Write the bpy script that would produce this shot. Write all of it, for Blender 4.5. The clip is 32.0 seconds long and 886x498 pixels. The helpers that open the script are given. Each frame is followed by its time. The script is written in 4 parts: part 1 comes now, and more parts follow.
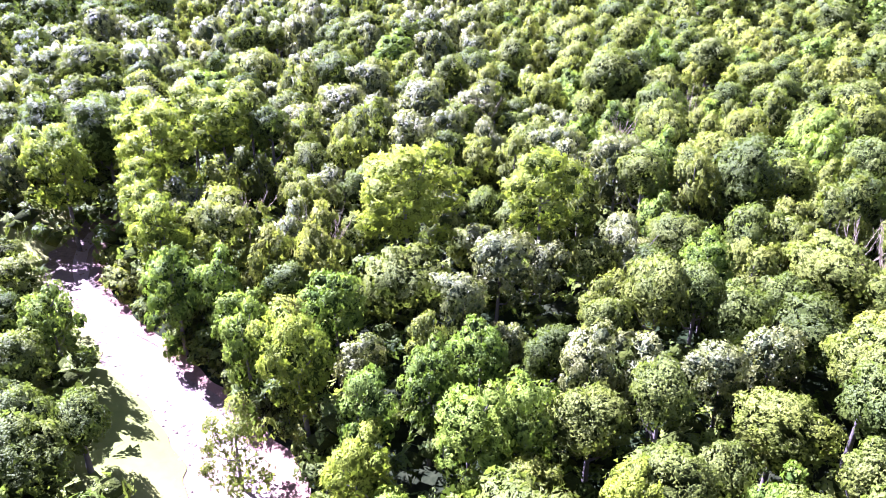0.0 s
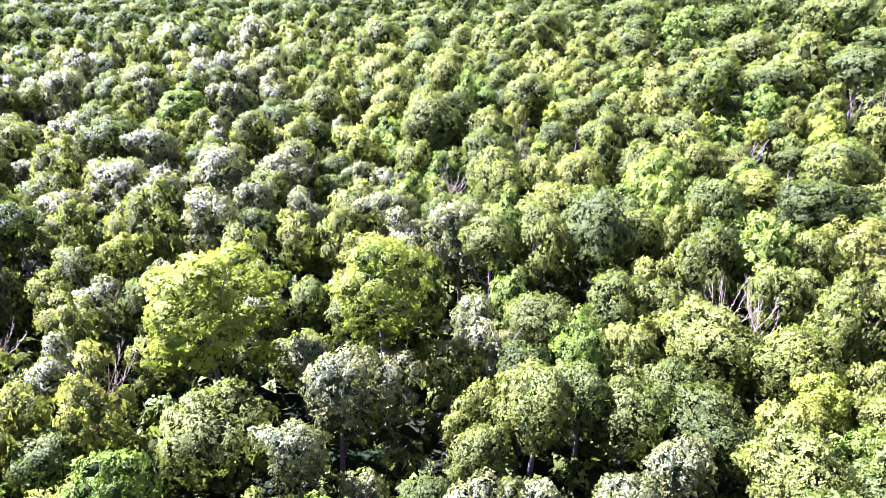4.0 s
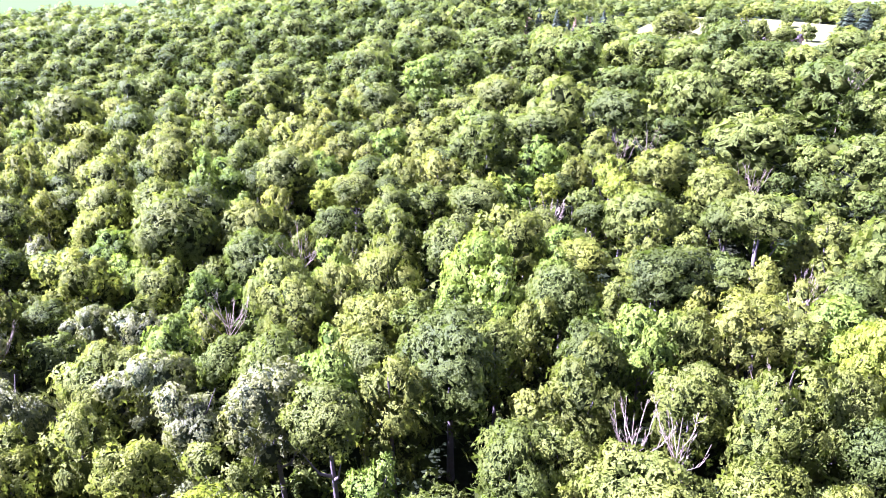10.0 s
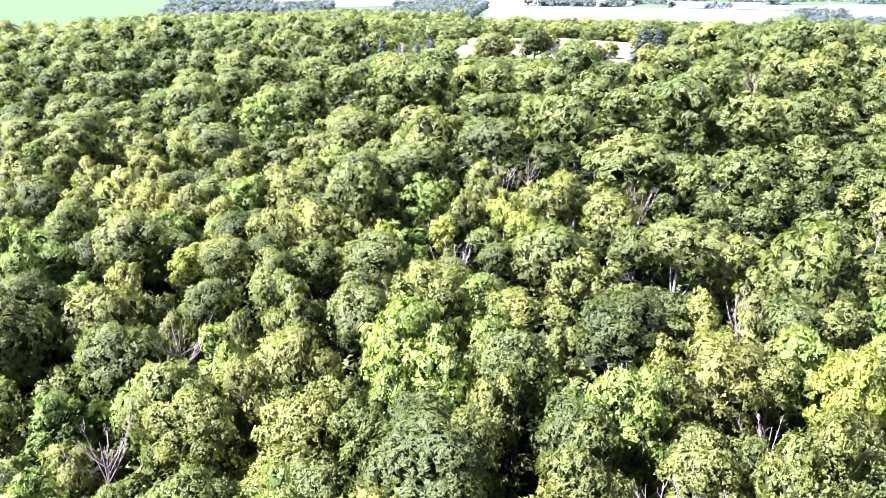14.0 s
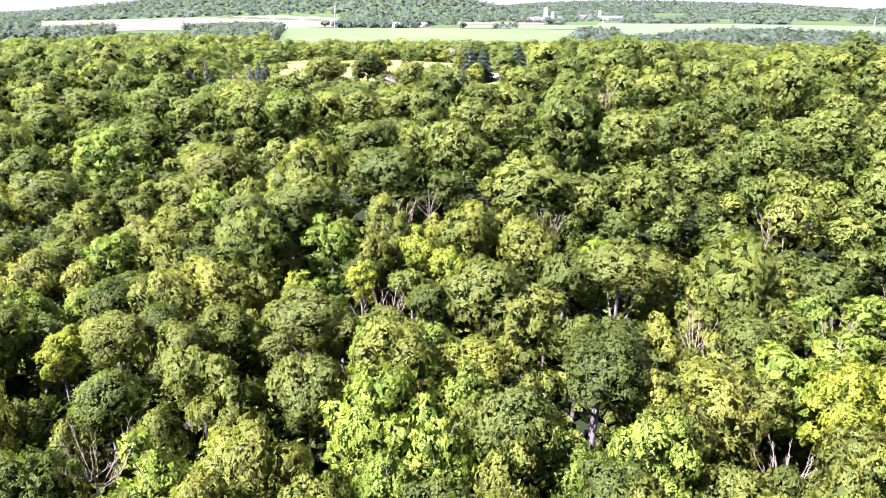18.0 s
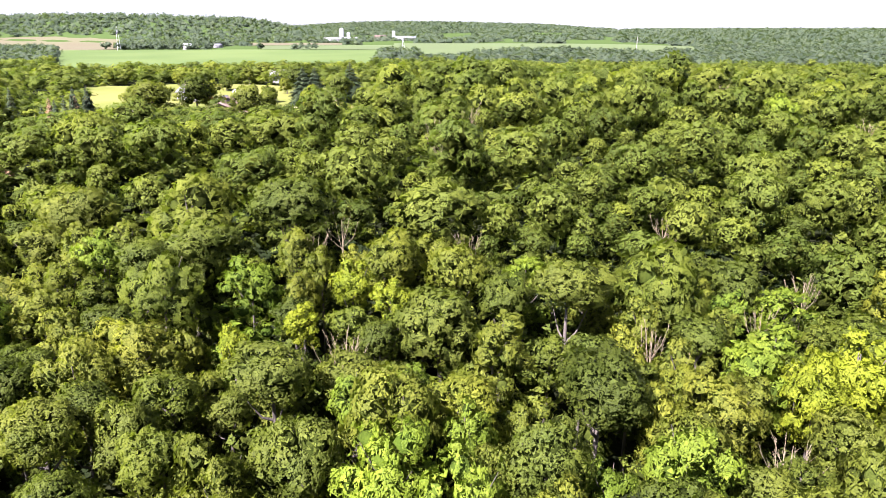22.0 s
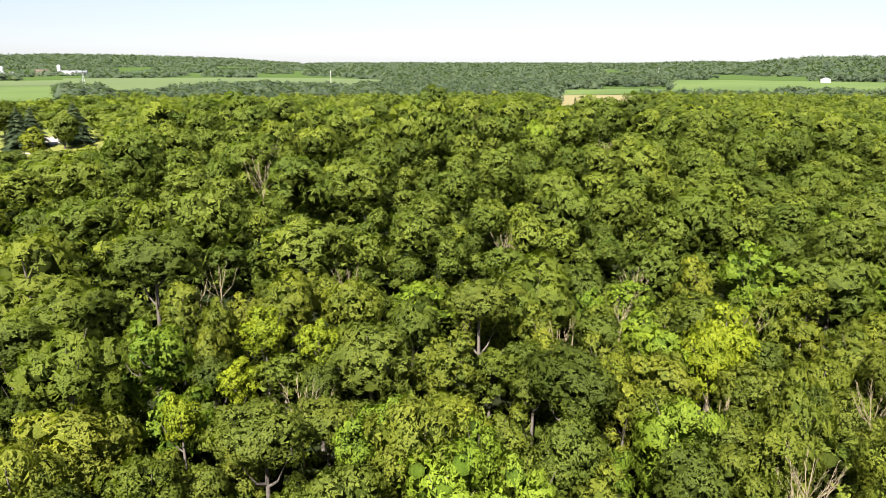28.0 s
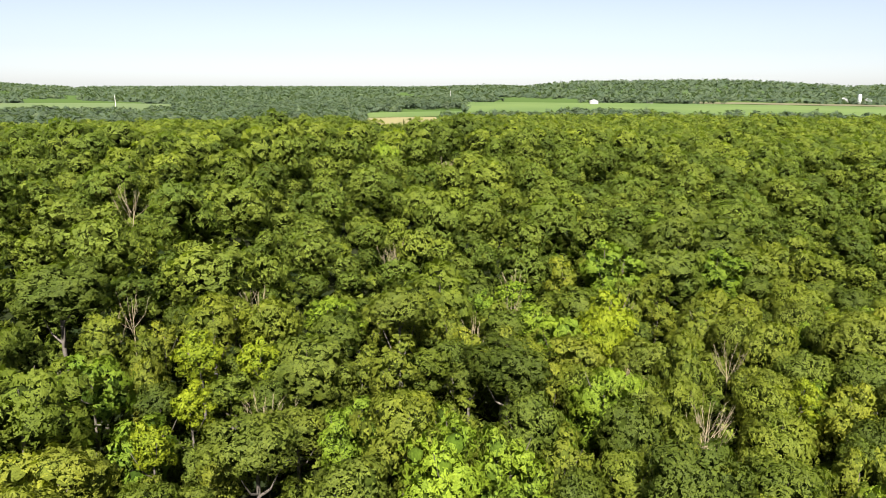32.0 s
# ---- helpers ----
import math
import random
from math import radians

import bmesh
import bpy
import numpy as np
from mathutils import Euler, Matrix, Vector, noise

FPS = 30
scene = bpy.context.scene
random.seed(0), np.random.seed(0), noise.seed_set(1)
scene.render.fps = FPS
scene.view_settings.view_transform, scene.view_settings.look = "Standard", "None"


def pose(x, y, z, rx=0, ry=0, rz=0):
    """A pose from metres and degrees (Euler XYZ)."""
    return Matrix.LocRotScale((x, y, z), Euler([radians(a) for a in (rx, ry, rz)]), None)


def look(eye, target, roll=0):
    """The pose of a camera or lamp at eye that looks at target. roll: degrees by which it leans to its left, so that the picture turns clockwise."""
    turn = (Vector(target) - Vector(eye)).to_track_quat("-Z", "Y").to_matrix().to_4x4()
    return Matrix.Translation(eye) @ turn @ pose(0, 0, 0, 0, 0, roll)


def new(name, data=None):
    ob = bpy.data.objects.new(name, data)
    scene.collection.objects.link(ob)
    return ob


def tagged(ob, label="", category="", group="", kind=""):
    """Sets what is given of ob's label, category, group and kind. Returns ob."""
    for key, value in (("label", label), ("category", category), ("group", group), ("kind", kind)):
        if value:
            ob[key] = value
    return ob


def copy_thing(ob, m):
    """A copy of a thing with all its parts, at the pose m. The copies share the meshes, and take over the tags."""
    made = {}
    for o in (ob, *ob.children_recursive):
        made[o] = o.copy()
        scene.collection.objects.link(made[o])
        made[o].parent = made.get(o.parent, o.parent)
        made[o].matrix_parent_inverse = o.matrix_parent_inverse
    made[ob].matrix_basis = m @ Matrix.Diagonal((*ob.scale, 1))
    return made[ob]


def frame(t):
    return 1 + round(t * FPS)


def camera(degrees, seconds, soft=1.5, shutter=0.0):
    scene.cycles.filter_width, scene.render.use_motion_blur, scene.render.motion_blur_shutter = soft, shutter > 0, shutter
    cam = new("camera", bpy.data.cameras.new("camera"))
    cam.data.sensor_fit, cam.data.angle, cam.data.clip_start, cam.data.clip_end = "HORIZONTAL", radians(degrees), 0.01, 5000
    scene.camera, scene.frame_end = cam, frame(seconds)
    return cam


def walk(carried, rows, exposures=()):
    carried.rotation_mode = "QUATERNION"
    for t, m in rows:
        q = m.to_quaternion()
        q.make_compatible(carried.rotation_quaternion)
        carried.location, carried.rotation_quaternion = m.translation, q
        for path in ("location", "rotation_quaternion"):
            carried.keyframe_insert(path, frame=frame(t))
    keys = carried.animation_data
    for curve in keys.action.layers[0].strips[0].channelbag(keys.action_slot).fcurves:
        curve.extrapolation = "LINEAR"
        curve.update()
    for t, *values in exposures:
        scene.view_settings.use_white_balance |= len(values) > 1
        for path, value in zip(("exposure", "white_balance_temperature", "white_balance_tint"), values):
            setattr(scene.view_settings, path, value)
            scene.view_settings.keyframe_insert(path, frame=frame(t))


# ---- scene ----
cam = camera(64.2, 32.0, soft=0.65)
METRES, EYE, TILT, LEAN, TURN = 130.0, 50.0, 3.0, -2.9, 0.0
ROWS = [
    (0.0, 0.0, 0.0, 0.0, -1.4, -30.87, 2.34),
    (0.5, 0.0023, 0.0157, -0.0007, -2.91, -30.7, 2.23),
    (1.0, 0.0044, 0.0314, -0.0015, -4.82, -30.53, 2.07),
    (1.5, 0.0062, 0.047, -0.0022, -6.83, -30.37, 1.94),
    (2.0, 0.0077, 0.0621, -0.0029, -8.79, -30.15, 1.81),
    (2.5, 0.0094, 0.0778, -0.0036, -10.79, -29.95, 1.66),
    (3.0, 0.0109, 0.0935, -0.0041, -12.82, -29.78, 1.55),
    (3.5, 0.0125, 0.1092, -0.0047, -14.81, -29.58, 1.41),
    (5.5, 0.0178, 0.1719, -0.0082, -22.83, -28.6, 0.73),
    (6.0, 0.0193, 0.1875, -0.0089, -24.83, -28.35, 0.56),
    (6.5, 0.0208, 0.2032, -0.0097, -26.83, -28.11, 0.42),
    (7.0, 0.0225, 0.2187, -0.0103, -28.82, -27.89, 0.33),
    (7.5, 0.0241, 0.2343, -0.0111, -30.82, -27.66, 0.19),
    (8.0, 0.0257, 0.25, -0.0119, -32.86, -27.44, 0.17),
    (8.5, 0.0273, 0.2657, -0.0126, -34.89, -27.2, 0.17),
    (9.0, 0.0289, 0.2813, -0.0134, -36.92, -26.99, 0.16),
    (9.5, 0.0305, 0.2969, -0.0142, -38.93, -26.77, 0.07),
    (10.0, 0.032, 0.3125, -0.0151, -40.94, -26.54, -0.01),
    (10.5, 0.0334, 0.3282, -0.016, -42.99, -26.3, -0.06),
    (11.0, 0.035, 0.3436, -0.0168, -45.01, -26.08, -0.09),
    (11.5, 0.0367, 0.3593, -0.0179, -47.04, -25.85, -0.17),
    (12.0, 0.0382, 0.3749, -0.0186, -49.06, -25.62, -0.29),
    (12.5, 0.0397, 0.3905, -0.0197, -51.1, -25.37, -0.42),
    (13.0, 0.0411, 0.4061, -0.0205, -53.1, -25.15, -0.58),
    (13.5, 0.0425, 0.4216, -0.0214, -55.12, -24.92, -0.74),
    (14.0, 0.044, 0.4371, -0.0225, -57.13, -24.68, -0.88),
    (14.5, 0.0456, 0.4528, -0.0235, -59.16, -24.42, -1.04),
    (16.5, 0.0519, 0.5142, -0.027, -67.21, -23.45, -1.49),
    (17.0, 0.0532, 0.5299, -0.0278, -69.23, -23.21, -1.65),
    (17.5, 0.0548, 0.545, -0.0284, -71.24, -22.98, -1.76),
    (18.0, 0.0563, 0.5603, -0.0291, -73.25, -22.71, -1.87),
    (18.5, 0.0577, 0.5752, -0.0296, -75.2, -22.49, -2.01),
    (19.0, 0.0591, 0.5905, -0.0303, -77.22, -22.24, -2.12),
    (19.5, 0.0605, 0.6058, -0.031, -79.24, -21.98, -2.24),
    (20.0, 0.0619, 0.6211, -0.0319, -81.27, -21.71, -2.37),
    (20.5, 0.0634, 0.6365, -0.0326, -83.3, -21.42, -2.5),
    (21.0, 0.0649, 0.652, -0.0335, -85.34, -21.15, -2.63),
    (21.5, 0.0663, 0.6676, -0.0342, -87.39, -20.85, -2.75),
    (22.0, 0.0679, 0.6829, -0.0349, -89.43, -20.54, -2.84),
    (22.5, 0.0692, 0.6983, -0.036, -91.47, -20.2, -2.96),
    (23.0, 0.0707, 0.7137, -0.0364, -93.52, -19.89, -3.11),
    (23.5, 0.0724, 0.7294, -0.0368, -95.56, -19.61, -3.27),
    (24.0, 0.074, 0.7448, -0.0376, -97.61, -19.24, -3.38),
    (24.5, 0.0757, 0.7604, -0.0384, -99.69, -18.89, -3.5),
    (25.0, 0.0771, 0.7759, -0.0391, -101.73, -18.55, -3.58),
    (25.5, 0.0788, 0.7914, -0.0394, -103.8, -18.22, -3.66),
    (27.5, 0.0854, 0.855, -0.0412, -112.11, -16.84, -3.97),
    (28.0, 0.087, 0.8705, -0.0416, -114.16, -16.49, -4.04),
    (28.5, 0.0886, 0.8862, -0.042, -116.24, -16.13, -4.09),
    (29.0, 0.0901, 0.9014, -0.0423, -118.26, -15.76, -4.14),
    (29.5, 0.0918, 0.9169, -0.0429, -120.32, -15.38, -4.2),
    (30.0, 0.0934, 0.9325, -0.0432, -122.38, -15.03, -4.25),
    (30.5, 0.0949, 0.9477, -0.0441, -124.43, -14.63, -4.27),
    (31.0, 0.0965, 0.9632, -0.0449, -126.49, -14.26, -4.32),
    (31.5, 0.098, 0.9785, -0.0458, -128.56, -13.86, -4.31),
    (32.0, 0.0996, 0.9938, -0.0466, -130.62, -13.48, -4.33),
]
EXPOSURES = [(0.0, 3.85, 4750, 63), (13.0, 3.66, 4720, 68), (20.0, 2.95, 5400, 44), (28.0, 2.22, 6100, 16), (32.0, 2.14, 6150, 13)]
walk(cam, [(t, pose(0, 0, EYE, TILT, LEAN, TURN) @ pose(METRES * x, METRES * y, METRES * z, 90 + pitch, roll, yaw)) for t, x, y, z, yaw, pitch, roll in ROWS], EXPOSURES)

# ---- light ----
SUN_AZ, SUN_EL = -52.0, 49.0          # degrees clockwise from +y, and above the horizon
world = bpy.data.worlds.new("world")
scene.world = world
world.use_nodes = True
wn = world.node_tree
sky = wn.nodes.new("ShaderNodeTexSky")
sky.sky_type, sky.sun_disc = "NISHITA", False
sky.sun_elevation, sky.sun_rotation = radians(SUN_EL), radians(SUN_AZ)
sky.air_density, sky.dust_density, sky.ozone_density = 0.8, 0.3, 1.6
wn.nodes["Background"].inputs["Strength"].default_value = 0.029
haze = wn.nodes.new("ShaderNodeHueSaturation")
haze.inputs["Saturation"].default_value = 0.5
wn.links.new(sky.outputs["Color"], haze.inputs["Color"])
wn.links.new(haze.outputs["Color"], wn.nodes["Background"].inputs["Color"])
sun = new("sun", bpy.data.lights.new("sun", "SUN"))
sun.data.energy, sun.data.angle, sun.data.color = 5.0, radians(0.55), (1.0, 0.95, 0.86)
sa, se = radians(SUN_AZ), radians(SUN_EL)
sun.matrix_world = look((math.sin(sa) * math.cos(se) * 300, math.cos(sa) * math.cos(se) * 300, math.sin(se) * 300), (0, 0, 0))


# ---- materials ----
def material(name):
    m = bpy.data.materials.new(name)
    m.use_nodes = True
    return m, m.node_tree, m.node_tree.nodes["Principled BSDF"]


def noise_node(nt, scale, detail=4.0, coord="Object"):
    tc = nt.nodes.new("ShaderNodeTexCoord")
    n = nt.nodes.new("ShaderNodeTexNoise")
    n.inputs["Scale"].default_value, n.inputs["Detail"].default_value = scale, detail
    nt.links.new(tc.outputs[coord], n.inputs["Vector"])
    return n


def world_noise(nt, scale, detail=4.0):
    g = nt.nodes.new("ShaderNodeNewGeometry")
    n = nt.nodes.new("ShaderNodeTexNoise")
    n.inputs["Scale"].default_value, n.inputs["Detail"].default_value = scale, detail
    nt.links.new(g.outputs["Position"], n.inputs["Vector"])
    return n


def ramp(nt, fac, stops):
    r = nt.nodes.new("ShaderNodeValToRGB")
    el = r.color_ramp.elements
    while len(el) < len(stops):
        el.new(0.5)
    for e, (p, c) in zip(el, stops):
        e.position, e.color = p, (*c, 1)
    nt.links.new(fac, r.inputs["Fac"])
    return r.outputs["Color"]


def mix(nt, kind, fac, a, b):
    n = nt.nodes.new("ShaderNodeMix")
    n.data_type, n.blend_type = "RGBA", kind
    for socket, v in ((n.inputs["Factor"], fac), (n.inputs[6], a), (n.inputs[7], b)):
        if isinstance(v, (int, float)):
            socket.default_value = v
        elif isinstance(v, tuple):
            socket.default_value = (*v, 1)
        else:
            nt.links.new(v, socket)
    return n.outputs[2]


def leaf_material(name, dark, mid, light, rough=0.46, through_light=0.28, gloss=0.25, joined=False, vary=1.0, gaps=True):
    """Leaves: colour differs from tree to tree, a little from spray to spray and in patches; light shines through."""
    m, nt, p = material(name)
    geo = nt.nodes.new("ShaderNodeNewGeometry")
    info = nt.nodes.new("ShaderNodeObjectInfo")
    isl = ramp(nt, geo.outputs["Random Per Island"], [(0.0, dark), (0.5, mid), (1.0, light)])
    big = world_noise(nt, 0.13 if joined else 0.30, 3.0)
    patch = ramp(nt, big.outputs["Fac"], [(0.3, (0.74, 0.80, 0.76)), (0.5, (1.0, 1.0, 1.0)), (0.7, (1.16, 1.13, 0.94))])
    col = mix(nt, "MULTIPLY", 1.0, isl, patch)
    cell = nt.nodes.new("ShaderNodeTexVoronoi")
    cell.inputs["Scale"].default_value = 3.4 if joined else 6.0
    nt.links.new(geo.outputs["Position"], cell.inputs["Vector"])
    sep = nt.nodes.new("ShaderNodeSeparateColor")
    nt.links.new(cell.outputs["Color"], sep.inputs["Color"])
    fleck = ramp(nt, sep.outputs["Red"], [(0.0, (0.80, 0.82, 0.80)), (0.5, (1.0, 1.0, 1.0)), (1.0, (1.15, 1.14, 1.10))])
    col = mix(nt, "MULTIPLY", 1.0, col, fleck)
    own = info.outputs["Random"]
    if joined:
        tint = nt.nodes.new("ShaderNodeAttribute")
        tint.attribute_name = "tint"
        own = tint.outputs["Fac"]
    tree = ramp(nt, own, [(0.0, (0.56, 0.62, 0.50)), (0.3, (0.84, 0.91, 0.74)), (0.62, (1.06, 1.05, 0.90)), (0.85, (1.18, 1.14, 0.88)), (1.0, (1.30, 1.27, 0.86))])
    col = mix(nt, "MULTIPLY", vary, col, tree)
    nt.links.new(col, p.inputs["Base Color"])
    p.inputs["Roughness"].default_value = rough
    p.inputs["Specular IOR Level"].default_value = gloss
    bn = nt.nodes.new("ShaderNodeBump")
    bn.inputs["Strength"].default_value, bn.inputs["Distance"].default_value = 0.6, 0.3 if joined else 0.14
    bn.invert = True
    nt.links.new(cell.outputs["Distance"], bn.inputs["Height"])
    nt.links.new(bn.outputs["Normal"], p.inputs["Normal"])
    tr = nt.nodes.new("ShaderNodeBsdfTranslucent")
    warm = mix(nt, "MULTIPLY", 1.0, col, (1.3, 1.45, 0.6))
    nt.links.new(warm, tr.inputs["Color"])
    ms = nt.nodes.new("ShaderNodeMixShader")
    ms.inputs["Fac"].default_value = through_light
    nt.links.new(p.outputs["BSDF"], ms.inputs[1])
    nt.links.new(tr.outputs["BSDF"], ms.inputs[2])
    if not gaps:
        nt.links.new(ms.outputs["Shader"], nt.nodes["Material Output"].inputs["Surface"])
        return m
    # gaps between the leaves of a spray
    gap = nt.nodes.new("ShaderNodeMath")
    gap.operation = "LESS_THAN"
    gap.inputs[1].default_value = 0.62
    nt.links.new(cell.outputs["Distance"], gap.inputs[0])
    air = nt.nodes.new("ShaderNodeBsdfTransparent")
    out = nt.nodes.new("ShaderNodeMixShader")
    nt.links.new(gap.outputs["Value"], out.inputs["Fac"])
    nt.links.new(air.outputs["BSDF"], out.inputs[1])
    nt.links.new(ms.outputs["Shader"], out.inputs[2])
    nt.links.new(out.outputs["Shader"], nt.nodes["Material Output"].inputs["Surface"])
    return m


def rough_material(name, a, b, scale, rough=0.9, bump=0.3, c=None, coarse=0.05):
    m, nt, p = material(name)
    n = world_noise(nt, scale, 6.0)
    col = ramp(nt, n.outputs["Fac"], [(0.3, a), (0.7, b)])
    n2 = world_noise(nt, coarse, 3.0)
    col = mix(nt, "MIX", ramp(nt, n2.outputs["Fac"], [(0.4, (0, 0, 0)), (0.62, (1, 1, 1))]), col, c or b)
    nt.links.new(col, p.inputs["Base Color"])
    p.inputs["Roughness"].default_value = rough
    p.inputs["Specular IOR Level"].default_value = 0.25
    bn = nt.nodes.new("ShaderNodeBump")
    bn.inputs["Strength"].default_value, bn.inputs["Distance"].default_value = bump, 0.1
    nt.links.new(n.outputs["Fac"], bn.inputs["Height"])
    nt.links.new(bn.outputs["Normal"], p.inputs["Normal"])
    return m


LEAF = {
    "maple": leaf_material("maple_leaves", (0.092, 0.108, 0.013), (0.112, 0.130, 0.016), (0.132, 0.150, 0.019), 0.54, 0.42, 0.12),
    "oak": leaf_material("oak_leaves", (0.076, 0.092, 0.013), (0.094, 0.112, 0.016), (0.112, 0.132, 0.019), 0.54, 0.40, 0.13),
    "ash": leaf_material("ash_leaves", (0.094, 0.134, 0.010), (0.116, 0.160, 0.013), (0.138, 0.184, 0.016), 0.54, 0.36, 0.12, False, 0.6),
    "locust": leaf_material("locust_leaves", (0.142, 0.170, 0.007), (0.166, 0.196, 0.008), (0.190, 0.220, 0.010), 0.56, 0.42, 0.15, False, 0.25),
    "poplar": leaf_material("poplar_leaves", (0.106, 0.114, 0.028), (0.128, 0.136, 0.034), (0.150, 0.158, 0.041), 0.46, 0.32, 0.26, False, 0.4),
    "elm": leaf_material("elm_leaves", (0.104, 0.116, 0.013), (0.126, 0.139, 0.016), (0.148, 0.160, 0.020), 0.54, 0.42, 0.12, False, 0.8),
    "shrub": leaf_material("shrub_leaves", (0.075, 0.088, 0.009), (0.106, 0.124, 0.012), (0.140, 0.156, 0.018), 0.6, 0.30, 0.15),
    "spruce": leaf_material("spruce_needles", (0.024, 0.040, 0.019), (0.040, 0.058, 0.028), (0.063, 0.080, 0.039), 0.6, 0.12, 0.3),
    "brown": leaf_material("dying_needles", (0.111, 0.075, 0.049), (0.178, 0.120, 0.076), (0.245, 0.170, 0.119), 0.7, 0.15, 0.3),
    # leaf green turned greyer and bluer: the haze of distance put into the colour
    "far": leaf_material("hazed_woodland_leaves", (0.056, 0.076, 0.048), (0.066, 0.088, 0.057), (0.078, 0.100, 0.066), 0.7, 0.36, 0.1, True, 0.6),
    "wood": leaf_material("woodland_leaves", (0.082, 0.103, 0.015), (0.100, 0.124, 0.018), (0.119, 0.144, 0.021), 0.54, 0.40, 0.12, True),
}


def shaded_inner_material(name, colour):
    """Leaves deep in a crown, their shade put into a darkened colour."""
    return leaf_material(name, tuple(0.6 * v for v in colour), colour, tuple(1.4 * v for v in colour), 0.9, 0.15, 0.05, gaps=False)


INNER = shaded_inner_material("shaded_inner_leaves", (0.028, 0.036, 0.005))
INNER_OF = {"locust": shaded_inner_material("shaded_inner_locust_leaves", (0.070, 0.088, 0.007)), "ash": shaded_inner_material("shaded_inner_ash_leaves", (0.032, 0.050, 0.006)),
            "poplar": shaded_inner_material("shaded_inner_poplar_leaves", (0.046, 0.055, 0.022)), "elm": shaded_inner_material("shaded_inner_elm_leaves", (0.050, 0.060, 0.010))}
BARK = rough_material("bark", (0.05, 0.042, 0.032), (0.11, 0.093, 0.072), 6.0, 0.9, 0.6)
DEADWOOD = rough_material("dead_wood", (0.15, 0.118, 0.062), (0.24, 0.195, 0.112), 5.0, 0.85, 0.5)
# litter colour taken down to near black, to hold the shade under the trees
FLOOR = rough_material("shaded_forest_floor", (0.007, 0.009, 0.004), (0.020, 0.022, 0.009), 1.6, 1.0, 0.9, (0.012, 0.018, 0.006), 0.08)
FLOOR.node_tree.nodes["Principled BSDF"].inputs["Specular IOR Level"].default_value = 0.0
# open farmland beyond the wood
fnt, fp = FLOOR.node_tree, FLOOR.node_tree.nodes["Principled BSDF"]
fgeo, flen = fnt.nodes.new("ShaderNodeNewGeometry"), fnt.nodes.new("ShaderNodeVectorMath")
flen.operation = "LENGTH"
fnt.links.new(fgeo.outputs["Position"], flen.inputs[0])
frange = fnt.nodes.new("ShaderNodeMapRange")
frange.inputs["From Min"].default_value, frange.inputs["From Max"].default_value = 560.0, 700.0
fnt.links.new(flen.outputs["Value"], frange.inputs["Value"])
fnt.links.new(mix(fnt, "MIX", frange.outputs["Result"], fp.inputs["Base Color"].links[0].from_socket, (0.046, 0.072, 0.020)), fp.inputs["Base Color"])
GRASS = rough_material("lawn_grass", (0.080, 0.098, 0.012), (0.108, 0.120, 0.016), 1.2, 1.0, 0.3, (0.138, 0.136, 0.026), 0.03)
HAY = rough_material("cut_hay", (0.125, 0.108, 0.042), (0.165, 0.142, 0.058), 0.4, 1.0, 0.3, (0.145, 0.126, 0.050), 0.01)
CROP = rough_material("green_crop", (0.046, 0.076, 0.013), (0.060, 0.092, 0.017), 0.4, 1.0, 0.3, (0.070, 0.102, 0.021), 0.006)
PALE = rough_material("pale_crop", (0.056, 0.078, 0.024), (0.070, 0.092, 0.030), 0.4, 1.0, 0.3, (0.064, 0.090, 0.026), 0.006)
STUBBLE = rough_material("tan_stubble", (0.075, 0.066, 0.032), (0.10, 0.087, 0.044), 0.4, 1.0, 0.3, (0.088, 0.084, 0.038), 0.006)
SAND = rough_material("sand_and_gravel", (0.075, 0.053, 0.031), (0.145, 0.106, 0.065), 2.5, 0.9, 0.8, (0.108, 0.078, 0.048), 0.3)
EARTH = rough_material("bare_earth", (0.09, 0.05, 0.03), (0.17, 0.10, 0.062), 2.0, 0.95, 0.7, (0.13, 0.078, 0.046), 0.4)
ROADM = rough_material("pale_gravel_drive", (0.24, 0.21, 0.17), (0.34, 0.30, 0.25), 2.0, 0.95, 0.3)


# ---- the lie of the land ----
def smooth(a, b, v):
    s = np.clip((v - a) / (b - a), 0, 1)
    return s * s * (3 - 2 * s)


HILLS = [  # bearing, distance, half-width across, half-width along, height
    (50, 2250, 240, 260, 22), (57, 2200, 260, 260, 32), (64, 2100, 260, 250, 36), (71, 2050, 230, 240, 34), (76, 2100, 130, 220, 21),
    (82, 2950, 300, 330, 20), (88, 3000, 280, 330, 20), (94, 3000, 260, 330, 17), (98, 3000, 130, 300, 7),
    (134, 2800, 200, 330, 10), (139, 2150, 170, 260, 19), (144, 2100, 200, 260, 21), (150, 2050, 200, 260, 25), (156, 2100, 200, 260, 20), (163, 2500, 260, 300, 16),
    (170, 2200, 300, 300, 22), (30, 2200, 300, 300, 22), (15, 2200, 300, 300, 22), (0, 1800, 300, 300, 28), (-20, 1600, 300, 300, 28),
]


